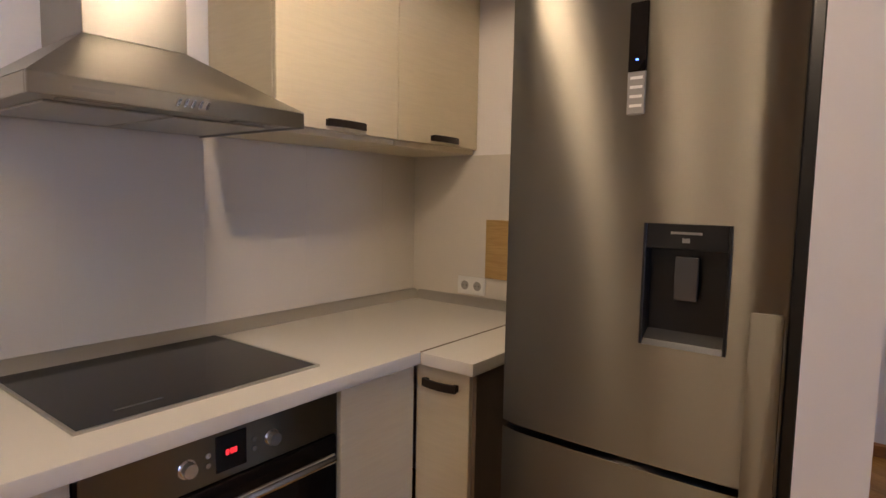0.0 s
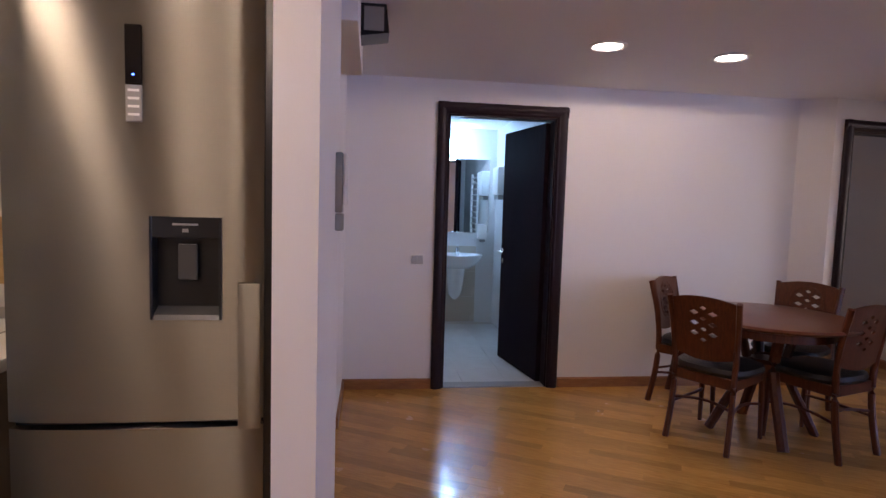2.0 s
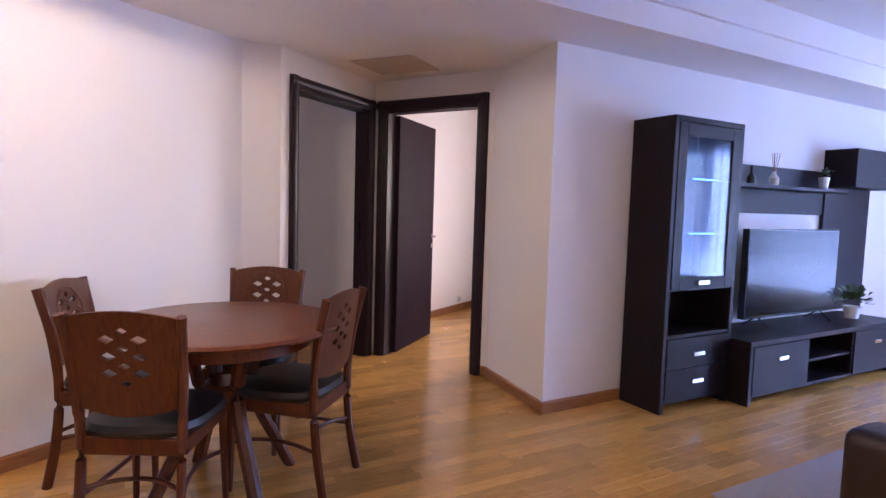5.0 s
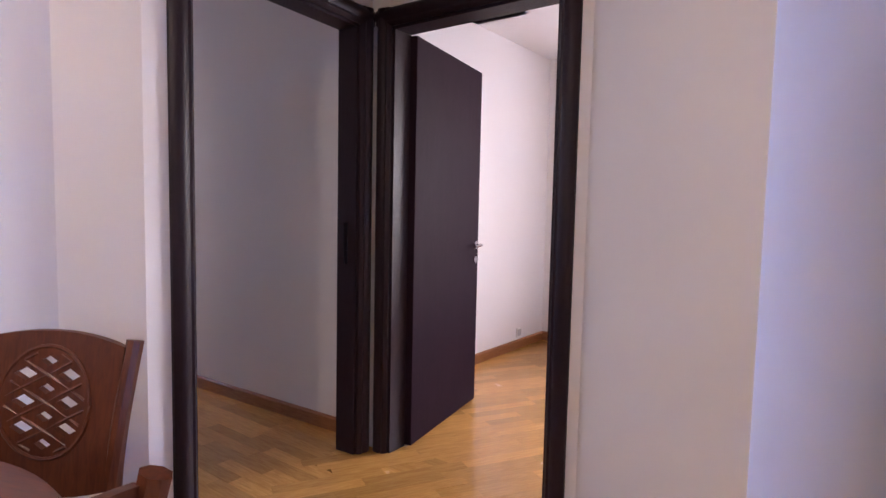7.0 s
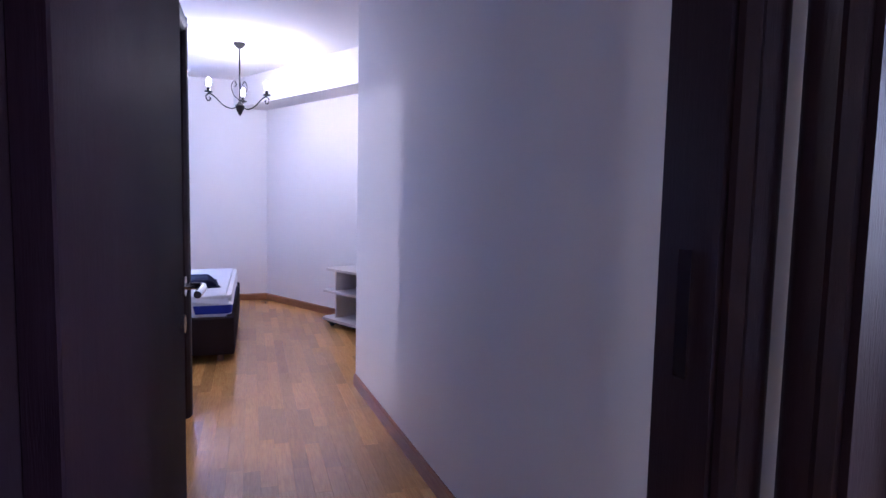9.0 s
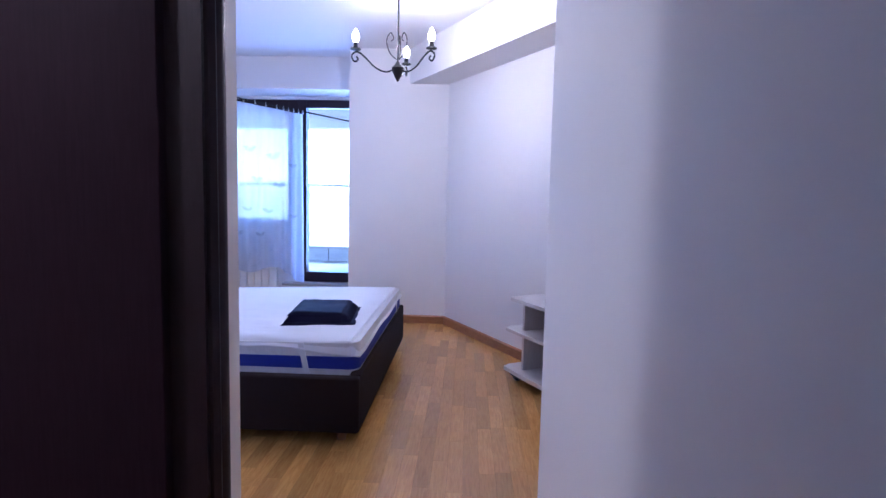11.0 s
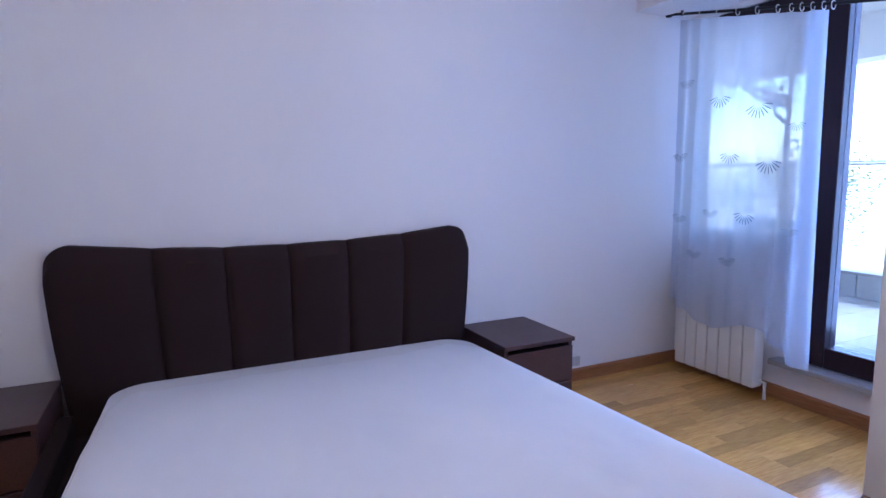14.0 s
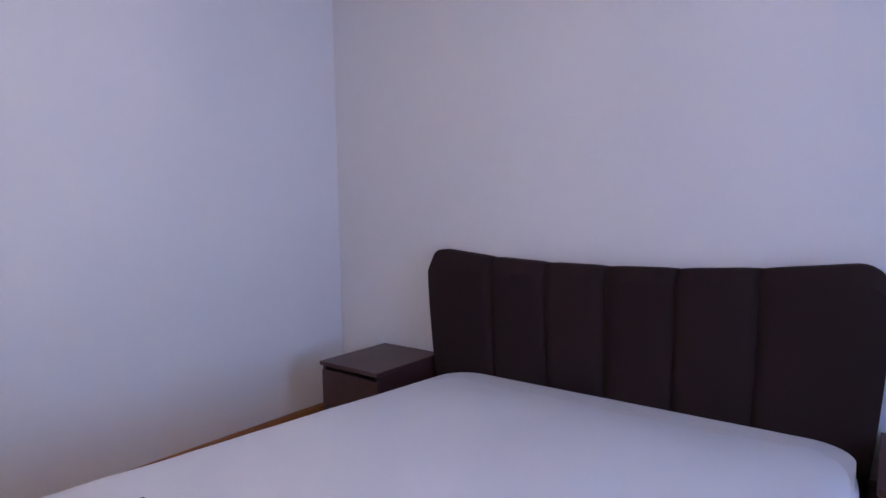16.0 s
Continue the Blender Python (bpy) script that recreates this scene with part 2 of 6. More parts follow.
def glass_mat(name, tint=(0.95, 0.98, 1.0), rough=0.0, ior=1.5):
    m = bpy.data.materials.new(name)
    m.use_nodes = True
    nt = m.node_tree
    nt.nodes.clear()
    out = nt.nodes.new("ShaderNodeOutputMaterial")
    tr = nt.nodes.new("ShaderNodeBsdfTransparent")
    gl = nt.nodes.new("ShaderNodeBsdfGlossy")
    fr = nt.nodes.new("ShaderNodeFresnel")
    mx = nt.nodes.new("ShaderNodeMixShader")
    tr.inputs[0].default_value = (*tint, 1)
    gl.inputs["Roughness"].default_value = rough
    fr.inputs[0].default_value = ior
    nt.links.new(fr.outputs[0], mx.inputs[0])
    nt.links.new(tr.outputs[0], mx.inputs[1])
    nt.links.new(gl.outputs[0], mx.inputs[2])
    nt.links.new(mx.outputs[0], out.inputs[0])
    return m


GLASS = glass_mat("window_glass")
CABGLASS = glass_mat("cabinet_glass", (0.70, 0.75, 0.82), ior=1.2)
RAILGLASS = glass_mat("rail_glass", (0.97, 0.985, 0.99), ior=1.3)


def sheer_mat(name, density, colour=(0.86, 0.88, 0.95)):
    m = bpy.data.materials.new(name)
    m.use_nodes = True
    nt = m.node_tree
    nt.nodes.clear()
    N, L = nt.nodes.new, nt.links.new
    out = N("ShaderNodeOutputMaterial")
    tr, tl, df = N("ShaderNodeBsdfTransparent"), N("ShaderNodeBsdfTranslucent"), N("ShaderNodeBsdfDiffuse")
    tl.inputs[0].default_value = df.inputs[0].default_value = (*colour, 1)
    a, b = N("ShaderNodeMixShader"), N("ShaderNodeMixShader")
    a.inputs[0].default_value = 0.5
    L(tl.outputs[0], a.inputs[1])
    L(df.outputs[0], a.inputs[2])
    tc, nz, mr = N("ShaderNodeTexCoord"), N("ShaderNodeTexNoise"), N("ShaderNodeMapRange")
    nz.inputs["Scale"].default_value, nz.inputs["Detail"].default_value = 16, 6
    L(tc.outputs["Object"], nz.inputs["Vector"])
    mr.inputs[3].default_value, mr.inputs[4].default_value = density - 0.02, density + 0.02
    L(nz.outputs[0], mr.inputs[0])
    L(mr.outputs[0], b.inputs[0])
    L(tr.outputs[0], b.inputs[1])
    L(a.outputs[0], b.inputs[2])
    L(b.outputs[0], out.inputs[0])
    return m


SHEER = sheer_mat("sheer_curtain", 0.85, (0.66, 0.70, 0.80))
EMBROIDERY = sheer_mat("embroidered_thread", 0.94, (0.20, 0.23, 0.32))


# ---------------------------------------------------------------- mesh helpers
def box(bm, x0, x1, y0, y1, z0, z1, bevel=0.0, seg=1):
    r = bmesh.ops.create_cube(bm, size=1.0)
    vs = r["verts"]
    for v in vs:
        v.co = Vector(((x0 + x1) / 2 + v.co.x * (x1 - x0), (y0 + y1) / 2 + v.co.y * (y1 - y0), (z0 + z1) / 2 + v.co.z * (z1 - z0)))
    if bevel:
        es = list({e for v in vs for e in v.link_edges})
        bmesh.ops.bevel(bm, geom=es, offset=bevel, segments=seg, affect='EDGES', profile=0.6)
    return bm


def boxes(*specs, bevel=0.0, seg=1):
    bm = bmesh.new()
    for s in specs:
        box(bm, *s, bevel=bevel, seg=seg)
    return bm


def prism(bm, pts, axis, lo, hi):
    """Extrude a 2D polygon along an axis."""
    def at(p, h):
        return {'x': (h, p[0], p[1]), 'y': (p[0], h, p[1]), 'z': (p[0], p[1], h)}[axis]
    a = [bm.verts.new(at(p, lo)) for p in pts]
    b = [bm.verts.new(at(p, hi)) for p in pts]
    n = len(pts)
    bm.faces.new(a)
    bm.faces.new(list(reversed(b)))
    for i in range(n):
        j = (i + 1) % n
        bm.faces.new((a[i], b[i], b[j], a[j]))
    bmesh.ops.recalc_face_normals(bm, faces=bm.faces)
    return bm


def lathe(profile, steps=32, centre=(0, 0)):
    bm = bmesh.new()
    rings = []
    for r, z in profile:
        rings.append([bm.verts.new((centre[0] + r * math.cos(2 * math.pi * i / steps), centre[1] + r * math.sin(2 * math.pi * i / steps), z)) for i in range(steps)])
    for a, b in zip(rings, rings[1:]):
        for i in range(steps):
            j = (i + 1) % steps
            bm.faces.new((a[i], a[j], b[j], b[i]))
    bm.faces.new(list(reversed(rings[0])))
    bm.faces.new(rings[-1])
    bmesh.ops.recalc_face_normals(bm, faces=bm.faces)
    return bm


def tube(bm, pts, radius, steps=10, squash=1.0):
    """A tube along a polyline; radius may be a list."""
    pts = [Vector(p) for p in pts]
    rad = radius if isinstance(radius, (list, tuple)) else [radius] * len(pts)
    rings = []
    ref = Vector((0, 0, 1))
    for i, p in enumerate(pts):
        d = (pts[min(i + 1, len(pts) - 1)] - pts[max(i - 1, 0)]).normalized()
        s = d.cross(ref)
        if s.length < 0.05:
            s = d.cross(Vector((0, 1, 0)))
        s.normalize()
        t = s.cross(d).normalized()
        rings.append([bm.verts.new(p + (s * math.cos(2 * math.pi * k / steps) + t * math.sin(2 * math.pi * k / steps) * squash) * rad[i]) for k in range(steps)])
    for a, b in zip(rings, rings[1:]):
        for k in range(steps):
            j = (k + 1) % steps
            bm.faces.new((a[k], a[j], b[j], b[k]))
    bm.faces.new(rings[0])
    bm.faces.new(list(reversed(rings[-1])))
    bmesh.ops.recalc_face_normals(bm, faces=bm.faces)
    return bm


def smooth_points(pts, n=6):
    """Catmull-Rom through points."""
    P = [Vector(p) for p in pts]
    P = [P[0] * 2 - P[1]] + P + [P[-1] * 2 - P[-2]]
    out = []
    for i in range(1, len(P) - 2):
        for k in range(n):
            t = k / n
            a, b, c, d = P[i - 1:i + 3]
            out.append(0.5 * ((2 * b) + (c - a) * t + (2 * a - 5 * b + 4 * c - d) * t * t + (3 * b - a - 3 * c + d) * t ** 3))
    out.append(P[-2])
    return out


def shade(bm, angle=35):
    bm.normal_update()
    for f in bm.faces:
        f.smooth = True
    for e in bm.edges:
        if len(e.link_faces) == 2 and e.calc_face_angle(0) > radians(angle):
            e.smooth = False


def mesh_ob(name, bm, material, m=None, smooth=True):
    if smooth:
        shade(bm)
    me = bpy.data.meshes.new(name)
    bm.to_mesh(me)
    bm.free()
    me.materials.append(material)
    ob = new(name, me)
    if m is not None:
        ob.matrix_world = m
    return ob


def part(name, bm, material, parent, label="", m=None):
    ob = mesh_ob(name, bm, material)
    ob.parent = parent
    if m is not None:
        ob.matrix_basis = m
    if label:
        tagged(ob, label)
    return ob


def thing(name, m, label, category, group="", kind=""):
    ob = new(name)
    ob.empty_display_size = 0.1
    ob.matrix_world = m
    return tagged(ob, label, category, group, kind)


def grid_wall(name, p0, p1, z0, z1, thick, holes=(), material=PAINT, label="white painted plaster wall"):
    """A wall from p0 to p1, its seen face on that line, its thickness to the left of the way; holes (s0, s1, z0, z1)."""
    d = Vector((p1[0] - p0[0], p1[1] - p0[1]))
    length = d.length
    z0 -= 0.0134                           # down to the slab
    bm = bmesh.new()
    xs = sorted({0.0, length, *[h[0] for h in holes], *[h[1] for h in holes]})
    for a, b in zip(xs, xs[1:]):
        zs = [z0, z1]
        for h in holes:
            if h[0] <= a + 1e-6 and h[1] >= b - 1e-6:
                zs = [z0, h[2] if h[2] > 0 else z0, h[3], z1]
        for c, e in zip(zs[0::2], zs[1::2]):
            if e - c > 1e-4:
                box(bm, a, b, 0, thick, c, e)
    bmesh.ops.remove_doubles(bm, verts=bm.verts, dist=1e-5)
    ob = mesh_ob(name, bm, material, pose(p0[0], p0[1], 0, 0, 0, math.degrees(math.atan2(d.y, d.x))), smooth=False)
    return tagged(ob, label, "wall", kind="structure")


def skirting(p0, p1, height=0.075, thick=0.014):
    """Oak skirting in front of a wall face, on the right of the way from p0 to p1."""
    d = Vector((p1[0] - p0[0], p1[1] - p0[1]))
    bm = bmesh.new()
    prism(bm, [(0, -0.012), (-thick, -0.012), (-thick, height - 0.012), (-thick * 0.4, height), (0, height)], 'x', 0, d.length)
    ob = mesh_ob("baseboard", bm, SKIRT, pose(p0[0], p0[1], 0.001, 0, 0, math.degrees(math.atan2(d.y, d.x))), smooth=False)
    return tagged(ob, "oak skirting board along the wall", "baseboard", kind="structure")


def lever_handle(parent, x, z, y, side, toward):
    """Door handle with rose and lock rose on a leaf face; side: -1 or 1 (face), toward: way of the lever along x."""
    bm = bmesh.new()
    tube(bm, [(x, y, z), (x, y + side * 0.012, z)], 0.024, 16)
    tube(bm, smooth_points([(x, y, z), (x, y + side * 0.04, z), (x + toward * 0.02, y + side * 0.052, z), (x + toward * 0.11, y + side * 0.05, z - 0.004)], 4), 0.0085, 10)
    part("handle", bm, CHROME, parent, "satin chrome lever handle")
    bm = bmesh.new()
    tube(bm, [(x, y, z - 0.09), (x, y + side * 0.01, z - 0.09)], 0.022, 16)
    part("lock_rose", bm, CHROME, parent, "chrome lock rose")


def door(name, p0, p1, depth, hinge, angle, label, height=2.13, trim=0.085, back_trim=False):
    """A door with its frame in a wall face from p0 to p1 (outer edges of the trim); the wall lies to the left of the way. hinge: 'near' p0 or 'far'."""
    d = Vector((p1[0] - p0[0], p1[1] - p0[1]))
    w = d.length
    ob = thing(name, pose(p0[0], p0[1], 0, 0, 0, math.degrees(math.atan2(d.y, d.x))), label, "door", kind="structure")
    t = trim
    prof = [(0, 0), (0, -0.012), (0.010, -0.026), (0.026, -0.034), (0.045, -0.032), (0.060, -0.024), (0.070, -0.026), (t, -0.012), (t, 0)]
    for sx in (0, 1):
        bm = bmesh.new()
        prism(bm, [(w - x if sx else x, y) for x, y in prof], 'z', 0, height)
        part("trim", bm, WENGE, ob, m=pose(0, 0, 0))
    bm = bmesh.new()
    prism(bm, [(y, height - x) for x, y in prof], 'x', 0.0, w)
    part("head_trim", bm, WENGE, ob, m=pose(0, -0.001, 0.0))
    if back_trim:
        part("back_trim", boxes((0.02, t, depth, depth + 0.02, 0, height), (w - t, w - 0.02, depth, depth + 0.02, 0, height), (t, w - t, depth, depth + 0.02, height - t, height), bevel=0.004), WENGE, ob)
    j = t - 0.02
    part("jamb", boxes((j, t + 0.012, 0.002, depth - 0.002, 0, height - t), (w - t - 0.012, w - j, 0.002, depth - 0.002, 0, height - t), (j, w - j, 0.002, depth - 0.002, height - t - 0.012, height - j)), WENGE, ob)
    lw = w - 2 * t - 0.03
    hx = t + 0.010 if hinge == 'near' else w - t - 0.010
    turn = angle if hinge == 'near' else -angle
    sgn = 1 if hinge == 'near' else -1
    leaf = part("leaf", boxes((0 if sgn > 0 else -lw, lw if sgn > 0 else 0, -0.04, 0, 0.008, height - t - 0.018), bevel=0.003), WENGE_LEAF, ob, "dark wenge veneer door leaf", pose(hx, depth - 0.008, 0, 0, 0, turn))
    lever_handle(leaf, sgn * (lw - 0.055), 0.985, -0.04, -1, -sgn)
    lever_handle(leaf, sgn * (lw - 0.055), 0.985, 0.0, 1, -sgn)
    for z in (0.25, 1.0, 1.8):
        bm = bmesh.new()
        tube(bm, [(sgn * -0.004, 0.006, z - 0.045), (sgn * -0.004, 0.006, z + 0.045)], 0.007, 8)
        part("hinge", bm, CHROME, leaf)
    sx = w - t - 0.0135 if hinge == 'near' else t + 0.0135
    part("strike_plate", boxes((sx - 0.002, sx + 0.002, depth - 0.07, depth - 0.045, 0.93, 1.13)), CHROME, ob, "steel strike plate")
    return ob


# ---------------------------------------------------------------- plan
CZ = 2.29                                  # low ceiling
U = Vector((0.870, -0.493))                # way of the television wall
NV = Vector((-0.493, -0.870))              # out of the television wall
PIL = Vector((4.375, 1.730))
SLANT = math.degrees(math.atan2(U.y, U.x))


def uv(s, t, o=PIL):
    p = o + U * s + NV * t
    return (p.x, p.y)


KX, KY = -1.80, 1.745                      # kitchen walls
D2A, D2B = (3.71, 3.36), (4.85, 3.485)     # wall of the bedroom door
BX, BN, BC = 1.74, 6.40, 2.55              # bedroom: headboard wall, near wall, ceiling
COVE = Vector((3.18, 1.876))

# plain brown floor slab under the planks
f = boxes((-2.2, 9.2, -5.2, 10.75, -0.14, -0.0135))
tagged(mesh_ob("floor", f, SUBFLOOR, smooth=False), "dark brown subfloor slab under the parquet", "floor", kind="structure")

# living room and kitchen walls
grid_wall("wall_kitchen_side", (KX, -3.4), (KX, KY + 0.12), 0, 2.7, 0.12)
grid_wall("wall_kitchen_back", (KX, KY), (-0.06, KY), 0, 2.7, 0.12)
grid_wall("wall_bath", (-1.6, 3.5), (3.52, 3.5), 0, 2.7, 0.12, [(1.6 + 0.715, 1.6 + 1.555, 0, 2.06)])
grid_wall("wall_dining_return", (3.505, 3.505), D2A, 0, 2.7, 0.12)
grid_wall("wall_bedroom_door", D2A, D2B, 0, 2.7, 0.115, [(0.145, 1.075, 0, 2.06)])
grid_wall("wall_small_room_door", (4.865, 3.60), (4.865, 2.37), 0, 2.7, 0.12, [(0.215, 1.11, 0, 2.06)])
# the two walls that meet at the outer corner, mitred there
RET0 = Vector((4.865, 2.38))
rd0 = (PIL - RET0).normalized()
rn, tn = Vector((-rd0.y, rd0.x)) * 0.12, NV * -0.12
mitre = PIL + (rn + tn) * (2 * 0.0144 / (rn + tn).length_squared)
for nm, quad in (("wall_slant_return", (RET0, PIL, mitre, RET0 + rn)), ("wall_television", (PIL, PIL + U * 5.2, PIL + U * 5.2 + tn, mitre))):
    tagged(mesh_ob(nm, prism(bmesh.new(), [tuple(p) for p in quad], 'z', -0.0134, 2.7), PAINT, smooth=False), "white painted plaster wall", "wall", kind="structure")
grid_wall("wall_east", uv(5.2, 0), uv(5.2, 5.0), 0, 2.7, 0.14, [(1.2, 4.6, 0.15, 2.25)])
grid_wall("wall_windows", uv(5.2, 5.0), uv(0.6, 5.0), 0, 2.7, 0.14)
grid_wall("wall_south", uv(0.6, 5.0), (KX, -3.4), 0, 2.7, 0.12)
# partition stub beside the fridge, entrance hall
stub = boxes((-0.062, 0.05, 0.757, 1.62, 0, 2.7))
tagged(mesh_ob("wall_partition", stub, PAINT, smooth=False), "white partition wall end beside the fridge", "wall", kind="structure")
grid_wall("wall_hall_side", (-0.012, 2.75), (-0.012, 3.5), 0, 2.7, 0.10)
grid_wall("wall_hall_end", (-1.6, 1.865), (-1.6, 3.5), 0, 2.7, 0.12)
beam = boxes((-0.11, 0.115, 1.62, 2.6, 2.09, CZ), bevel=0.003)
tagged(mesh_ob("ceiling_beam", beam, PAINT, smooth=False), "white boxed beam over the hall opening", "beam", kind="structure")

# low ceiling with the raised tray, upper ceiling
bm = bmesh.new()
e1, e2 = uv(6.6, 0, COVE), uv(0, 6.2, COVE)
prism(bm, [(-1.95, -3.45), (-1.95, 3.56), (3.54, 3.56), (3.76, 3.42), (4.9, 3.53), (4.92, 2.41), (4.44, 1.70), uv(5.25, -0.06), e1, tuple(COVE), e2], 'z', CZ, 2.442)
tagged(mesh_ob("ceiling", bm, CEIL, smooth=False), "white plasterboard ceiling dropped round a raised tray", "ceiling", kind="structure")
bm = boxes((-2.0, 9.4, -5.4, 3.7, 2.62, 2.7))
tagged(mesh_ob("ceiling_upper", bm, CEIL, smooth=False), "white raised tray ceiling", "ceiling", kind="structure")
bm = bmesh.new()
box(bm, 0.0, 6.4, -0.03, 0.10, 2.436, 2.63)
tagged(mesh_ob("ceiling_tray_side", bm, CEIL, pose(COVE.x, COVE.y, 0, 0, 0, SLANT), smooth=False), "white vertical side of the ceiling tray", "ceiling", kind="structure")

# bedroom and corridor
grid_wall("wall_corridor_east", (4.737, 6.45), (4.90, 3.62), 0, 2.7, 0.11)
grid_wall("wall_corridor_west", (3.75, 3.45), (3.72, BN), 0, 2.7, 0.11, [(1.885, 2.685, 0, 2.06)])
grid_wall("wall_bedroom_near", (3.72, BN), (BX, BN), 0, 2.7, 0.12)
grid_wall("wall_headboard", (BX, BN - 0.12), (BX, 10.85), 0, 2.7, 0.12)
grid_wall("wall_bedroom_near_east", (6.2, 6.45), (4.80, 6.45), 0, 2.7, 0.12)
ANG = Vector((0.482, -0.876))
grid_wall("wall_slanted", (4.27, 9.91), (4.27 + ANG.x * 4.1, 9.91 + ANG.y * 4.1), 0, 2.7, 0.12)
pl = boxes((3.345, 4.27, 9.915, 10.82, 0, 2.7), (4.27, 4.5, 9.92, 10.82, 0, 2.7))
tagged(mesh_ob("wall_pillar", pl, PAINT, smooth=False), "white wall block beside the balcony door", "wall", kind="structure")
grid_wall("wall_window_bedroom", (BX, 10.68), (3.36, 10.68), 0, 2.7, 0.12, [(0.04, 0.88, 0.80, 2.205), (0.88, 1.70, 0.25, 2.205)])
lintel = boxes((BX + 0.001, 3.344, 10.25, 10.679, 2.235, 2.7))
tagged(mesh_ob("window_lintel", lintel, PAINT, smooth=False), "white boxed lintel above the window recess", "beam", kind="structure")
bm = bmesh.new()
box(bm, -0.35, 4.1, -0.315, -0.001, 2.235, 2.7)
tagged(mesh_ob("bedroom_beam", bm, PAINT, pose(4.27, 9.91, 0, 0, 0, math.degrees(math.atan2(ANG.y, ANG.x))), smooth=False), "white boxed ceiling beam along the slanted wall", "beam", kind="structure")
tagged(mesh_ob("ceiling_bedroom", boxes((1.55, 6.4, 3.50, 10.75, BC, BC + 0.1)), CEIL, smooth=False), "white bedroom ceiling", "ceiling", kind="structure")

# small room behind the open door
grid_wall("wall_small_north", (4.98, 3.93), (7.62, 3.93), 0, 2.7, 0.12)
grid_wall("wall_small_east", (7.60, 3.93), (7.60, 0.06), 0, 2.7, 0.12, [(1.7, 2.75, 0.9, 2.1)])
tagged(mesh_ob("ceiling_small_room", boxes((4.93, 7.7, 2.42, 4.05, BC, BC + 0.07), (6.4, 7.7, 0.65, 2.42, BC, BC + 0.07), (5.0, 6.4, 1.55, 2.42, BC, BC + 0.07)), CEIL, smooth=False), "white ceiling of the small room", "ceiling", kind="structure")

# side room off the corridor
grid_wall("wall_side_room_west", (1.86, 3.62), (1.86, 6.28), 0, 2.7, 0.10)
tagged(mesh_ob("ceiling_side_room", boxes((1.86, 3.64, 3.75, 6.28, 2.29, 2.36)), CEIL, smooth=False), "white ceiling of the side room", "ceiling", kind="structure")
grid_wall("wall_side_room_south", (3.63, 3.75), (1.86, 3.75), 0, 2.7, 0.10)

# bathroom shell
grid_wall("wall_bathroom_back", (0.2, 5.9), (1.62, 5.9), 0, 2.5, 0.1, material=BATHWHITE, label="pale tiled bathroom wall")
grid_wall("wall_bathroom_east", (1.62, 5.9), (1.62, 3.62), 0, 2.5, 0.1, material=BATHWHITE, label="pale tiled bathroom wall")
grid_wall("wall_bathroom_west", (0.2, 3.62), (0.2, 5.9), 0, 2.5, 0.1, material=BATHWHITE, label="pale tiled bathroom wall")
tagged(mesh_ob("ceiling_bathroom", boxes((0.1, 1.72, 3.62, 6.0, 2.26, 2.34)), CEIL, smooth=False), "white bathroom ceiling", "ceiling", kind="structure")

# skirtings (seen face on the right of the way)
for a, b in [((-0.012, 3.5), (0.645, 3.5)), ((1.63, 3.5), (3.52, 3.5)), ((3.51, 3.50), D2A), ((4.865, 2.42), (4.865, 2.38)),
             ((4.865, 2.38), tuple(PIL + (PIL - Vector((4.865, 2.38))).normalized() * 0.0165)), (uv(-0.0165, 0), uv(5.2, 0)), ((0.05, 0.757), (0.05, 1.62)), ((-0.062, 0.757), (0.05, 0.757)), ((-0.012, 2.75), (-0.012, 3.5)),
             ((4.737, 6.45), (4.898, 3.63)), ((3.722, 6.195), (3.72, BN)), ((3.75, 3.5), (3.75, 5.265)), ((3.72, BN), (BX, BN)), ((BX, BN), (BX, 10.68)), ((BX, 10.68), (3.345, 10.68)),
             ((3.345, 9.915), (4.27, 9.915)), ((4.27, 9.91), (4.27 + ANG.x * 4.0, 9.91 + ANG.y * 4.0)), ((6.2, 6.45), (4.737, 6.45)), ((4.98, 3.93), (7.6, 3.93)), ((7.6, 3.93), (7.6, 0.42))]:
    skirting(a, b)

# doors
door("door_1", (0.645, 3.498), (1.625, 3.498), 0.12, 'far', 80, "dark wenge bathroom door standing open inward")
dd = (Vector(D2B) - Vector(D2A)).normalized()
q0, q1 = Vector(D2A) + dd * 0.085, Vector(D2B) - dd * 0.012
door("door_2", tuple(q0), tuple(q1), 0.115, 'near', 82, "dark wenge bedroom door standing open inward")
door("door_3", (4.863, 3.448), (4.863, 2.425), 0.12, 'near', 101, "dark wenge door of the small room standing open")
door("door_4", (3.752, 5.27), (3.752, 6.19), 0.11, 'far', 91, "dark wenge door of the corridor side room standing open")

# ---------------------------------------------------------------- kitchen
def pull(parent, m, w=0.065):
    """Dark bronze bar pull with two feet, half width w, slightly arched."""
    bm = bmesh.new()
    arch = [(-1 + 2 * k / 10) for k in range(11)]
    prism(bm, [(w * k, -0.030 + 0.010 * k * k) for k in arch] + [(w * k, -0.022 + 0.010 * k * k) for k in reversed(arch)], 'z', -0.012, 0.013)
    for x in (-w, w - 0.014):
        box(bm, x, x + 0.014, -0.016, 0.0, -0.010, 0.011)
    return part("handle", bm, DARKSTEEL, parent, "dark bronze bar handle", m)


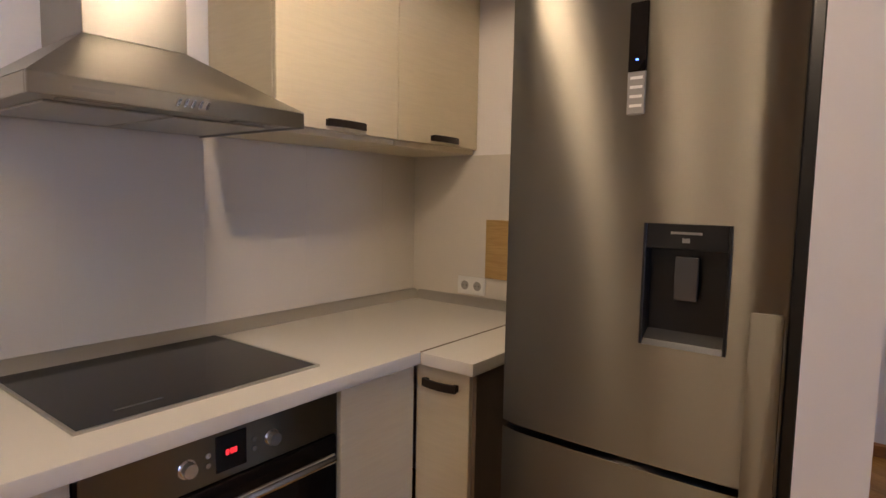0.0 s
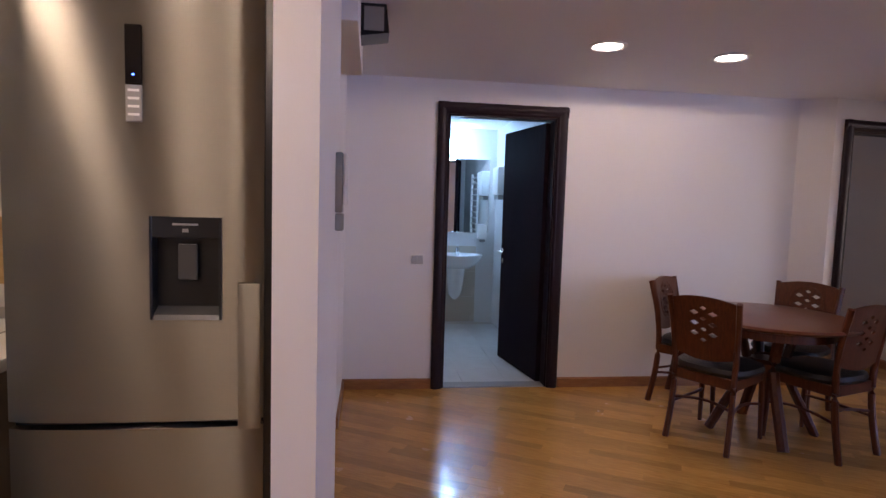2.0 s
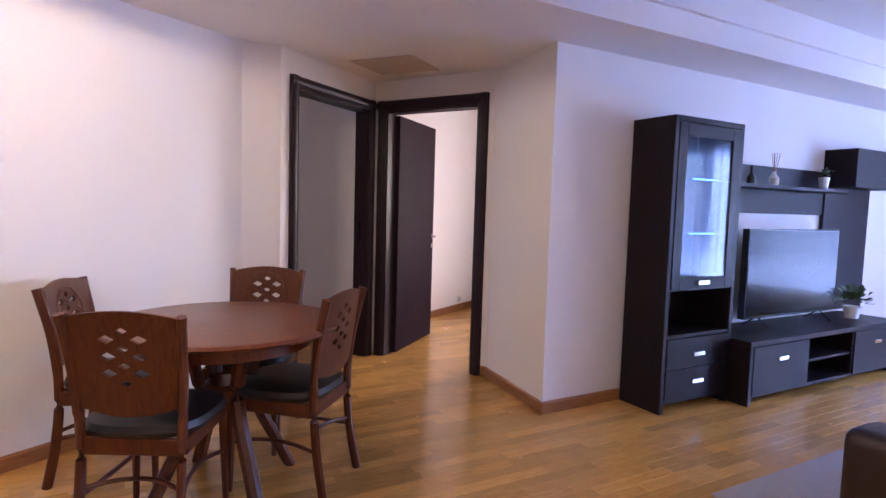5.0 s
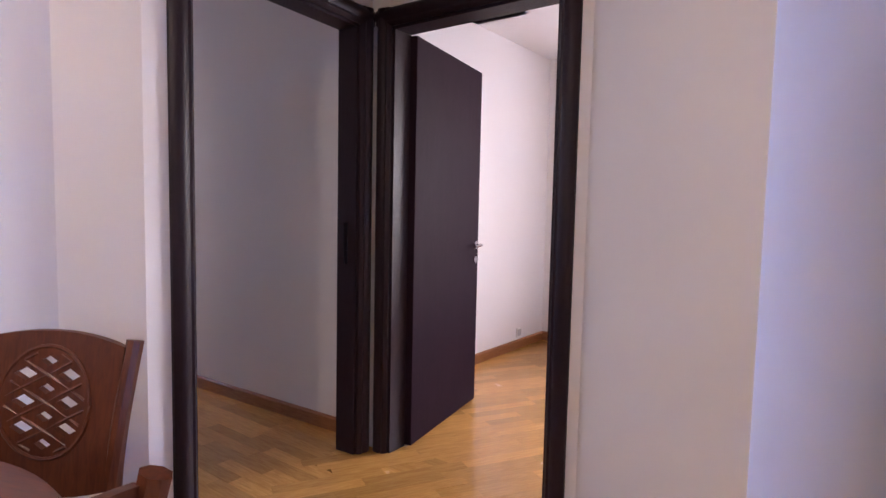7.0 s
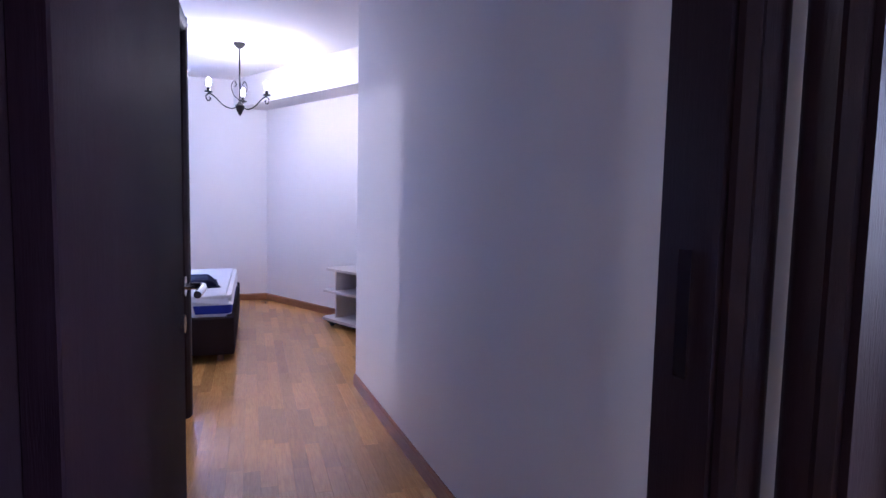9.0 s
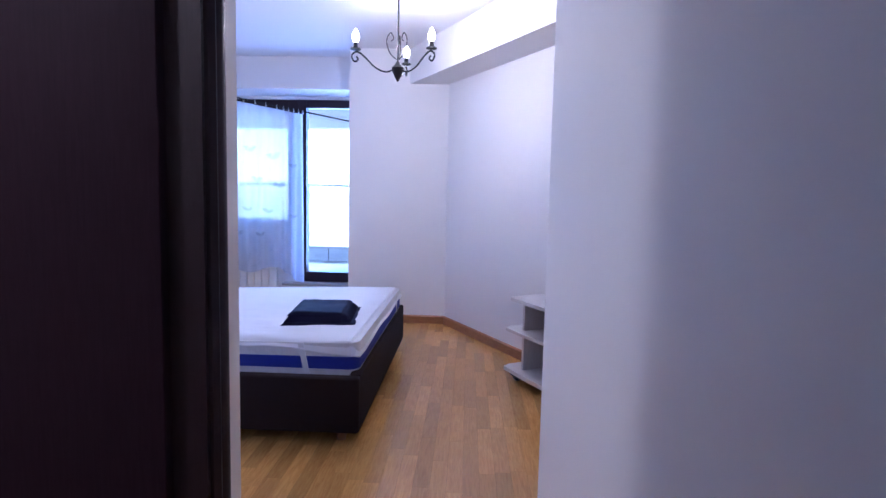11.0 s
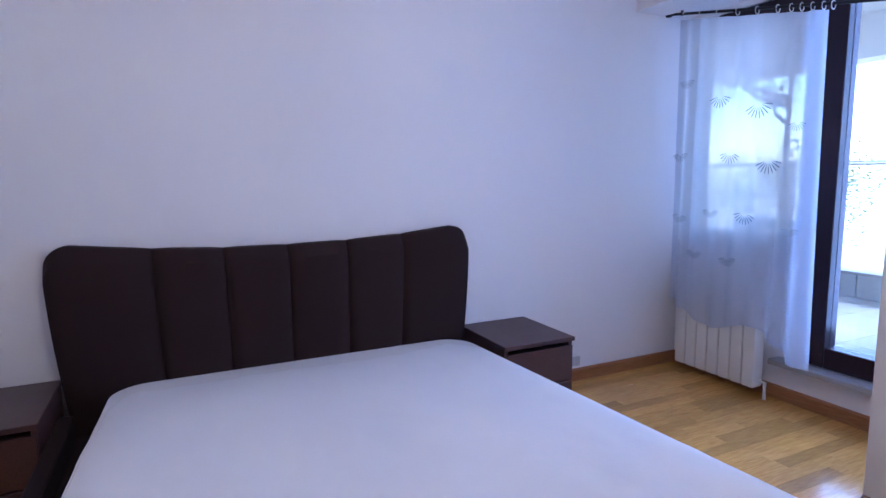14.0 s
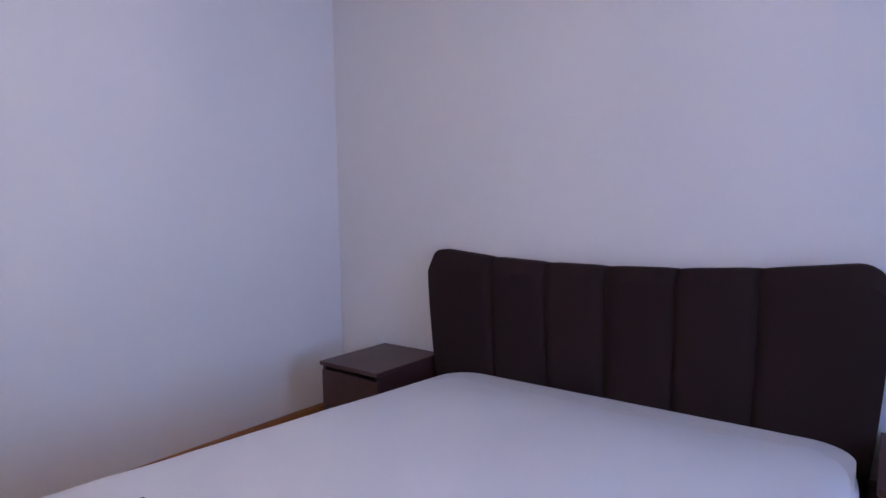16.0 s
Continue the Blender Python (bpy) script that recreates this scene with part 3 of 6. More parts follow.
# worktop, two pieces with a joint
wt = thing("worktop", pose(0, 0, 0), "white laminate corner worktop with rounded front edge", "worktop")
part("main_slab", boxes((KX + 0.002, -1.092, -1.2, KY - 0.002, 0.86, 0.90), bevel=0.004, seg=2), COUNTER, wt)
part("end_slab", boxes((-1.089, -0.888, 0.945, KY - 0.002, 0.86, 0.90), bevel=0.004, seg=2), COUNTER, wt)
part("joint_strip", boxes((-1.094, -1.087, 0.947, KY - 0.002, 0.8985, 0.9008)), BROWNSIDE, wt, "thin brown joint strip")
bm = bmesh.new()
prism(bm, [(KX + 0.012, 0.90), (KX + 0.058, 0.90), (KX + 0.054, 0.912), (KX + 0.024, 0.938), (KX + 0.012, 0.938)], 'y', -1.2, KY - 0.012)
part("wall_strip", bm, ALU, wt, "grey sealing strip along the wall")
bm = bmesh.new()
prism(bm, [(KY - 0.012, 0.90), (KY - 0.058, 0.90), (KY - 0.054, 0.912), (KY - 0.024, 0.938), (KY - 0.012, 0.938)], 'x', KX + 0.058, -0.75)
part("wall_strip", bm, ALU, wt, "grey sealing strip along the wall")


def base_unit(y0, y1, handle=True, label="cream laminate kitchen base cabinet"):
    ob = thing("base_cabinet", pose(-1.13, (y0 + y1) / 2, 0, 0, 0, 90), label, "cabinet", "kitchen base cabinets")
    w = (y1 - y0) / 2
    part("body", boxes((-w + 0.001, w - 0.001, 0.004, 0.63, 0.10, 0.858)), BROWNSIDE, ob)
    part("plinth", boxes((-w, w, 0.05, 0.07, 0.0, 0.10)), BROWNSIDE, ob)
    dr = part("door", boxes((-w + 0.002, w - 0.002, -0.018, 0.002, 0.105, 0.853), bevel=0.002), CREAM, ob)
    if handle:
        pull(dr, pose(0, -0.018, 0.79))
    return ob


base_unit(-0.63, -0.03)
base_unit(-1.2, -0.64)
base_unit(0.63, 0.945, False, "plain cream laminate corner cabinet front")
cu = thing("base_cabinet", pose(-1.003, 0.99, 0), "narrow cream base cabinet with brown side panel", "cabinet", "kitchen base cabinets")
part("body", boxes((-0.12, 0.088, 0.004, 0.70, 0.10, 0.858)), BROWNSIDE, cu)
part("side_panel", boxes((0.088, 0.102, -0.004, 0.72, 0.0, 0.858), bevel=0.001), BROWNSIDE, cu, "brown melamine side panel")
part("plinth", boxes((-0.085, 0.088, 0.05, 0.07, 0.0, 0.10)), BROWNSIDE, cu)
dr = part("door", boxes((-0.122, 0.086, -0.018, 0.002, 0.105, 0.853), bevel=0.002), CREAM, cu)
pull(dr, pose(-0.02, -0.018, 0.803))

# oven under the worktop; local x runs along +y, front faces +x
ov = thing("oven", pose(-1.135, 0.30, 0, 0, 0, 90), "built-in steel oven with black glass door and red clock", "oven")
part("body", boxes((-0.30, 0.30, 0.01, 0.56, 0.12, 0.855)), BLACK, ov)
part("control_panel", boxes((-0.318, 0.318, -0.02, 0.01, 0.738, 0.853), bevel=0.003), STEEL, ov)
odoor = part("door", boxes((-0.318, 0.318, -0.022, 0.01, 0.165, 0.733), bevel=0.003), BLACKGLASS, ov, "black glass oven door")
bm = bmesh.new()
tube(bm, [(-0.27, -0.062, 0.695), (0.27, -0.062, 0.695)], 0.0135, 14)
for x in (-0.24, 0.24):
    tube(bm, [(x, -0.02, 0.695), (x, -0.062, 0.695)], 0.008, 10)
part("handle", bm, CHROME, odoor, "round steel oven handle")
part("lower_panel", boxes((-0.318, 0.318, -0.018, 0.01, 0.10, 0.16), bevel=0.002), STEEL, ov)
dsp = part("display", boxes((-0.042, 0.036, -0.023, -0.019, 0.757, 0.842), bevel=0.001), BLACKGLASS, ov, "black clock display")
for dx, kx in ((-0.11, 'l'), (0.105, 'r')):
    bm = bmesh.new()
    tube(bm, [(dx, -0.018, 0.795), (dx, -0.024, 0.795)], 0.021, 24)
    tube(bm, [(dx, -0.024, 0.795), (dx, -0.042, 0.795)], [0.017, 0.0155], 24)
    part("knob", bm, CHROME, ov)
for dx in (-0.062, 0.056):
    for dz in (0.785, 0.808):
        bm = bmesh.new()
        tube(bm, [(dx, -0.019, dz), (dx, -0.026, dz)], 0.006, 12)
        part("button", bm, CHROME, ov)


def seven_segment(text, size):
    segs = {'0': "abcdef", '8': "abcdefg", '1': "bc"}
    bm = bmesh.new()
    x = 0.0
    w, h, t = size * 0.55, size, size * 0.12
    pos = {'a': (0, w, h - t, h), 'b': (w - t, w, h / 2, h), 'c': (w - t, w, 0, h / 2), 'd': (0, w, 0, t), 'e': (0, t, 0, h / 2), 'f': (0, t, h / 2, h), 'g': (0, w, h / 2 - t / 2, h / 2 + t / 2)}
    for ch in text:
        if ch == ':':
            for z in (h * 0.3, h * 0.65):
                box(bm, x, x + t, -0.001, 0, z, z + t)
            x += t * 2.2
            continue
        for s in segs[ch]:
            a, b, c, d = pos[s]
            box(bm, x + a, x + b, -0.001, 0, c, d)
        x += w + t * 1.6
    return bm


part("digits", seven_segment("8:08", 0.012), REDLED, dsp, "glowing red clock digits", pose(-0.018, -0.0232, 0.794))

# hob
hb = thing("cooktop", pose(-1.48, 0.325, 0.90), "black glass ceramic cooktop with steel rim in the worktop", "cooktop")
part("rim", boxes((-0.27, 0.27, -0.315, -0.307, 0, 0.006), (-0.27, 0.27, 0.307, 0.315, 0, 0.006), (-0.27, -0.262, -0.307, 0.307, 0, 0.006), (0.262, 0.27, -0.307, 0.307, 0, 0.006)), ALU, hb, "thin steel rim")
part("glass", boxes((-0.262, 0.262, -0.307, 0.307, 0, 0.0052)), BLACKGLASS, hb)
part("print", boxes((0.195, 0.205, -0.21, -0.10, 0.0052, 0.0056)), DARKPL, hb, "faint grey print on the glass")

# upper cabinets
for y0, y1 in ((0.66, 1.208), (1.21, KY - 0.004)):
    ob = thing("wall_cabinet", pose(-1.45, (y0 + y1) / 2, 1.60, 0, 0, 90), "cream laminate wall cabinet over the worktop", "cabinet", "kitchen wall cabinets")
    w = (y1 - y0) / 2
    part("body", boxes((-w + 0.001, w - 0.001, 0.003, 0.348, -0.018, 0.66), bevel=0.001), CREAM, ob)
    dr = part("door", boxes((-w + 0.001, w - 0.002, -0.018, 0.001, 0.002, 0.66), bevel=0.002), CREAM, ob)
    pull(dr, pose(0.939 - (y0 + y1) / 2 if y0 < 1 else 1.49 - (y0 + y1) / 2, -0.018, 0.026), 0.084)

# extractor hood; front faces +x
hd = thing("range_hood", pose(KX + 0.012, 0.30, 1.575, 0, 0, 90), "stainless steel pyramid range hood on the wall", "range hood")
D = 0.53
bm = bmesh.new()
a = [(-0.327, 0.0), (0.327, 0.0), (0.327, -D), (-0.327, -D)]
lo = [bm.verts.new((x, y, 0.038)) for x, y in a]
hi = [bm.verts.new((x, y, 0.192)) for x, y in [(-0.128, 0.0), (0.136, 0.0), (0.136, -0.265), (-0.128, -0.265)]]
for i in range(4):
    j = (i + 1) % 4
    bm.faces.new((lo[i], lo[j], hi[j], hi[i]))
bm.faces.new(hi)
bmesh.ops.recalc_face_normals(bm, faces=bm.faces)
part("canopy", bm, HOODSTEEL, hd)
rim = part("rim", boxes((-0.327, 0.327, -D, -D + 0.012, -0.005, 0.038), (-0.327, -0.315, -D + 0.012, 0, -0.005, 0.038), (0.315, 0.327, -D + 0.012, 0, -0.005, 0.038), bevel=0.002), HOODSTEEL, hd)
part("underside", boxes((-0.315, 0.315, -D + 0.012, 0, 0.000, 0.012)), HOODSTEEL, hd)
part("filter", boxes((-0.27, -0.005, -D + 0.10, -0.08, -0.006, 0.0), (0.005, 0.27, -D + 0.10, -0.08, -0.006, 0.0), bevel=0.002), ALU, hd, "grey metal grease filter")
for i in range(5):
    bm = boxes((-0.0045, 0.0045, -D - 0.006, -D, -0.010, 0.010), bevel=0.0015)
    for v in bm.verts:
        v.co.x += v.co.z * 0.45
    part("button", bm, CHROME, rim, m=pose(-0.034 + i * 0.0175, 0, 0.017))
part("maker_mark", boxes((-0.25, -0.17, -D - 0.0006, -D, 0.012, 0.020)), GREYPL, rim, "faint grey mark on the rim")
for x in (-0.20, 0.20):
    part("lamp_cover", boxes((x - 0.06, x + 0.06, -D + 0.03, -D + 0.07, -0.004, 0.0)), GREYPL, hd)
part("chimney", boxes((-0.128, 0.136, -0.265, 0, 0.192, 0.71), bevel=0.002), HOODSTEEL, hd)

# socket and yellow board behind the worktop
so = thing("wall_socket", pose(-1.435, KY - 0.013, 0.988), "white double wall socket above the worktop", "socket")
part("plate", boxes((-0.075, 0.075, -0.010, 0, -0.041, 0.041), bevel=0.004, seg=2), WHITEPL, so)
for dx in (-0.034, 0.034):
    bm = bmesh.new()
    tube(bm, [(dx, -0.0102, 0), (dx, -0.004, 0)], 0.021, 20)
    sk = part("outlet", bm, GREYPL, so, "recessed grey outlet")
    for k in (-0.009, 0.009):
        bm = bmesh.new()
        tube(bm, [(dx + k, -0.0108, 0), (dx + k, -0.0095, 0)], 0.003, 8)
        part("hole", bm, BLACK, sk)

# fridge, front faces -y
fr = thing("fridge", pose(-0.395, 0.80, 0), "tall brushed steel fridge freezer with water dispenser", "fridge")
FX0, FX1 = -0.305, 0.305


def fridge_door(z0, z1, hole=None):
    bm = bmesh.new()
    xs = [FX0 + (FX1 - FX0) * i / 16 for i in range(17)]
    zs = [z0, z1]
    if hole:
        xs = sorted(set([x for x in xs if min(abs(x - hole[0]), abs(x - hole[1])) > 0.012] + [hole[0], hole[1]]))
        zs = [z0, hole[2], hole[3], z1]

    def fy(x):
        k = abs(x) / FX1
        return -0.012 * (1 - k * k) - (0.0 if k < 0.97 else -0.008)
    V = {(i, j): bm.verts.new((x, fy(x), z)) for i, x in enumerate(xs) for j, z in enumerate(zs)}
    for i in range(len(xs) - 1):
        for j in range(len(zs) - 1):
            mx, mz = (xs[i] + xs[i + 1]) / 2, (zs[j] + zs[j + 1]) / 2
            if hole and hole[0] < mx < hole[1] and hole[2] < mz < hole[3]:
                continue
            bm.faces.new((V[i, j], V[i + 1, j], V[i + 1, j + 1], V[i, j + 1]))
    r = bmesh.ops.extrude_edge_only(bm, edges=[e for e in bm.edges if e.is_boundary])
    for v in [g for g in r["geom"] if isinstance(g, bmesh.types.BMVert)]:
        v.co.y = 0.05
    bmesh.ops.recalc_face_normals(bm, faces=bm.faces)
    return bm


part("body", boxes((FX0 + 0.004, FX1 - 0.004, 0.052, 0.68, 0.03, 1.93), bevel=0.003), BLACK, fr, "dark side body")
part("side_strip", boxes((FX1 + 0.001, FX1 + 0.026, 0.0, 0.05, 0.03, 1.93), bevel=0.004), BLACK, fr, "black edge strip")
HO = (0.036, 0.206, 1.086, 1.343)
ud = part("upper_door", fridge_door(0.826, 1.93, HO), STEEL, fr)
part("lower_door", fridge_door(0.06, 0.808), STEEL, fr)
part("door_gap", boxes((FX0 + 0.004, FX1 - 0.004, 0.03, 0.052, 0.80, 0.83)), BLACK, fr)
part("grip", boxes((FX1 - 0.062, FX1 - 0.004, -0.006, 0.004, 0.80, 1.18), bevel=0.004, seg=2), STEEL, ud, "flat steel grip")
for x in (-0.25, 0.25):
    part("foot", boxes((x - 0.025, x + 0.025, 0.07, 0.12, 0, 0.03)), BLACK, fr)
wd = part("water_dispenser", boxes((HO[0] + 0.002, HO[1] - 0.002, 0.028, 0.046, HO[2], HO[3]), bevel=0.001), BLACK, fr, "black water dispenser recess")
for x in (HO[0], HO[1] - 0.006):
    part("cheek", boxes((x, x + 0.006, -0.014, 0.027, HO[2], HO[3]), bevel=0.001), BLACK, wd)
part("header", boxes((HO[0] + 0.0065, HO[1] - 0.0065, -0.012, 0.027, HO[3] - 0.052, HO[3]), bevel=0.001), BLACK, wd)
bm = bmesh.new()
prism(bm, [(-0.012, HO[2]), (0.03, HO[2]), (0.03, HO[2] + 0.03), (-0.006, HO[2] + 0.012)], 'x', HO[0] + 0.006, HO[1] - 0.006)
part("drip_tray", bm, DARKPL, wd, "grey drip tray")
part("lever", boxes((HO[0] + 0.062, HO[0] + 0.108, 0.002, 0.012, 1.185, 1.275), bevel=0.004, seg=2), DARKPL, wd, "dark translucent press lever")
part("writing", boxes((HO[0] + 0.055, HO[0] + 0.115, -0.0135, -0.012, 1.322, 1.327), (HO[0] + 0.078, HO[0] + 0.092, -0.0135, -0.012, 1.305, 1.314)), GREYPL, wd, "small grey unreadable print")
cp = part("control_panel", boxes((-0.012, 0.026, -0.019, -0.012, 1.655, 1.795), bevel=0.002), BLACKGLASS, fr, "black touch display")
part("blue_light", boxes((0.004, 0.010, -0.0196, -0.019, 1.677, 1.680)), BLUELED, cp, "small blue light")
part("button_panel", boxes((-0.012, 0.026, -0.018, -0.012, 1.567, 1.655), bevel=0.002), GREYPL, ud, "grey button panel")
for k in range(4):
    part("button", boxes((-0.006, 0.020, -0.0186, -0.018, 1.582 + k * 0.019, 1.588 + k * 0.019)), WHITEPL, ud)
part("maker_mark", boxes((-0.02, 0.045, -0.0135, -0.0125, 1.862, 1.870)), CHROME, ud, "small metal maker mark")

# ---------------------------------------------------------------- hall
ic = thing("intercom", pose(0.05, 1.43, 1.465, 0, 0, 90), "pale grey plastic wall intercom with handset", "intercom")
part("base", boxes((-0.045, 0.045, -0.026, 0, -0.115, 0.10), bevel=0.006, seg=2), GREYPL, ic)
part("handset", boxes((-0.042, 0.008, -0.044, -0.0265, -0.09, 0.095), bevel=0.010, seg=2), WHITEPL, ic, "pale handset")
part("lower_cover", boxes((-0.03, 0.02, -0.03, 0, -0.18, -0.118), bevel=0.004), GREYPL, ic)
sp = thing("wall_speaker", pose(0.18, 2.10, 2.145, 0, 0, 0), "small black box hung under the ceiling", "speaker")
bm = bmesh.new()
prism(bm, [(-0.065, 0.0), (0.065, 0.02), (0.05, 0.145), (-0.065, 0.145)], 'y', -0.09, 0.09)
part("cabinet", bm, BLACK, sp)
part("grille", boxes((-0.05, 0.04, -0.096, -0.09, 0.025, 0.13)), GREYPL, sp, "dark grey front grille")


def switch_plate(name, m, label, w=0.082, rockers=2):
    ob = thing(name, m, label, "switch")
    part("plate", boxes((-w / 2, w / 2, -0.009, 0, -0.041, 0.041), bevel=0.003, seg=2), WHITEPL, ob)
    n = rockers
    for i in range(n):
        x0 = -w / 2 + 0.008 + i * (w - 0.016) / n
        part("rocker", boxes((x0 + 0.001, x0 + (w - 0.016) / n - 0.001, -0.013, -0.009, -0.03, 0.03), bevel=0.002), SWITCHGREY, ob)
    return ob


switch_plate("light_switch", pose(0.521, 3.499, 0.975), "white double light switch beside the door", 0.10)

# ---------------------------------------------------------------- bathroom
ba = thing("wash_basin", pose(1.15, 5.895, 0), "white ceramic wash basin with half pedestal", "basin")
bm = bmesh.new()
rings = []
for r, z, d in [(0.02, 0.66, 0.2), (0.16, 0.67, 0.22), (0.235, 0.73, 0.24), (0.28, 0.80, 0.25), (0.285, 0.825, 0.25), (0.265, 0.825, 0.25), (0.22, 0.77, 0.25), (0.10, 0.72, 0.25), (0.015, 0.715, 0.25)]:
    rings.append([bm.verts.new((r * math.cos(2 * math.pi * i / 36), max(min(-d + 0.82 * r * math.sin(2 * math.pi * i / 36), -0.002), -0.52), z)) for i in range(36)])
for a, b in zip(rings, rings[1:]):
    for i in range(36):
        j = (i + 1) % 36
        bm.faces.new((a[i], a[j], b[j], b[i]))
bm.faces.new(rings[-1])
bm.faces.new(list(reversed(rings[0])))
bmesh.ops.recalc_face_normals(bm, faces=bm.faces)
part("bowl", bm, CERAMIC, ba)
bm = bmesh.new()
tube(bm, [(0, -0.12, 0.30), (0, -0.13, 0.36), (0, -0.14, 0.5), (0, -0.15, 0.69)], [0.03, 0.075, 0.095, 0.11], 24)
part("half_pedestal", bm, CERAMIC, ba)
tp = thing("tap", pose(1.17, 5.80, 0.78), "chrome single-lever basin tap", "tap")
bm = bmesh.new()
tube(bm, [(0, 0, 0), (0, 0, 0.10)], 0.022, 16)
part("body", bm, CHROME, tp)
bm = bmesh.new()
tube(bm, smooth_points([(0, 0, 0.07), (0, -0.05, 0.075), (0, -0.11, 0.06)], 4), 0.013, 12)
part("spout", bm, CHROME, tp)
bm = bmesh.new()
tube(bm, [(0, 0.01, 0.105), (0, -0.04, 0.135)], 0.009, 10)
part("lever", bm, CHROME, tp)
mi = thing("wall_mirror", pose(1.06, 5.897, 1.06), "large frameless mirror above the basin", "mirror")
part("pane", boxes((-0.48, 0.48, -0.006, 0, 0, 0.85), bevel=0.001), MIRROR, mi)
wl = thing("wall_lamp", pose(1.12, 5.90, 2.05), "glowing round glass wall lamp above the mirror", "lamp")
part("base", lathe([(0.06, 0), (0.06, 0.02)], 24), WHITEPL, wl, m=pose(0, 0, 0, 90))
part("shade", lathe([(0.10, 0.0), (0.105, 0.02), (0.09, 0.05), (0.05, 0.075), (0.01, 0.08)], 28), BATHGLOW, wl, "glowing opal glass shade", pose(0, -0.02, 0, 90))
sd = thing("soap_dispenser", pose(1.46, 5.897, 0.96), "white wall soap dispenser beside the mirror", "soap dispenser")
part("tank", boxes((-0.05, 0.05, -0.10, 0, 0.03, 0.20), bevel=0.012, seg=2), WHITEPL, sd)
part("lever", boxes((-0.03, 0.03, -0.115, -0.06, 0.0, 0.03), bevel=0.005), GREYPL, sd)
td = thing("towel_dispenser", pose(1.618, 5.45, 1.45, 0, 0, -90), "white paper towel dispenser on the tiled wall", "dispenser")
part("case", boxes((-0.13, 0.13, -0.11, 0, 0.05, 0.35), bevel=0.02, seg=2), WHITEPL, td)
part("slot", boxes((-0.09, 0.09, -0.09, -0.02, 0.0, 0.05)), GREYPL, td)
tr = thing("towel_radiator", pose(1.61, 4.85, 0.85, 0, 0, -90), "white ladder towel radiator on the wall", "radiator")
for x in (-0.22, 0.22):
    bm = bmesh.new()
    tube(bm, [(x, -0.05, 0), (x, -0.05, 0.95)], 0.016, 12)
    part("post", bm, WHITEPL, tr)
for i in range(12):
    bm = bmesh.new()
    tube(bm, [(-0.22, -0.05, 0.05 + i * 0.077), (0.22, -0.05, 0.05 + i * 0.077)], 0.011, 10)
    part("rung", bm, WHITEPL, tr)
for z in (0.12, 0.85):
    for x in (-0.22, 0.22):
        bm = bmesh.new()
        tube(bm, [(x, -0.05, z), (x, 0, z)], 0.01, 8)
        part("bracket", bm, WHITEPL, tr)
th = boxes((0.72, 1.55, 3.50, 3.62, -0.012, 0.008), bevel=0.003)
tagged(mesh_ob("threshold", th, STONE), "pale stone threshold under the bathroom door", "threshold", kind="structure")

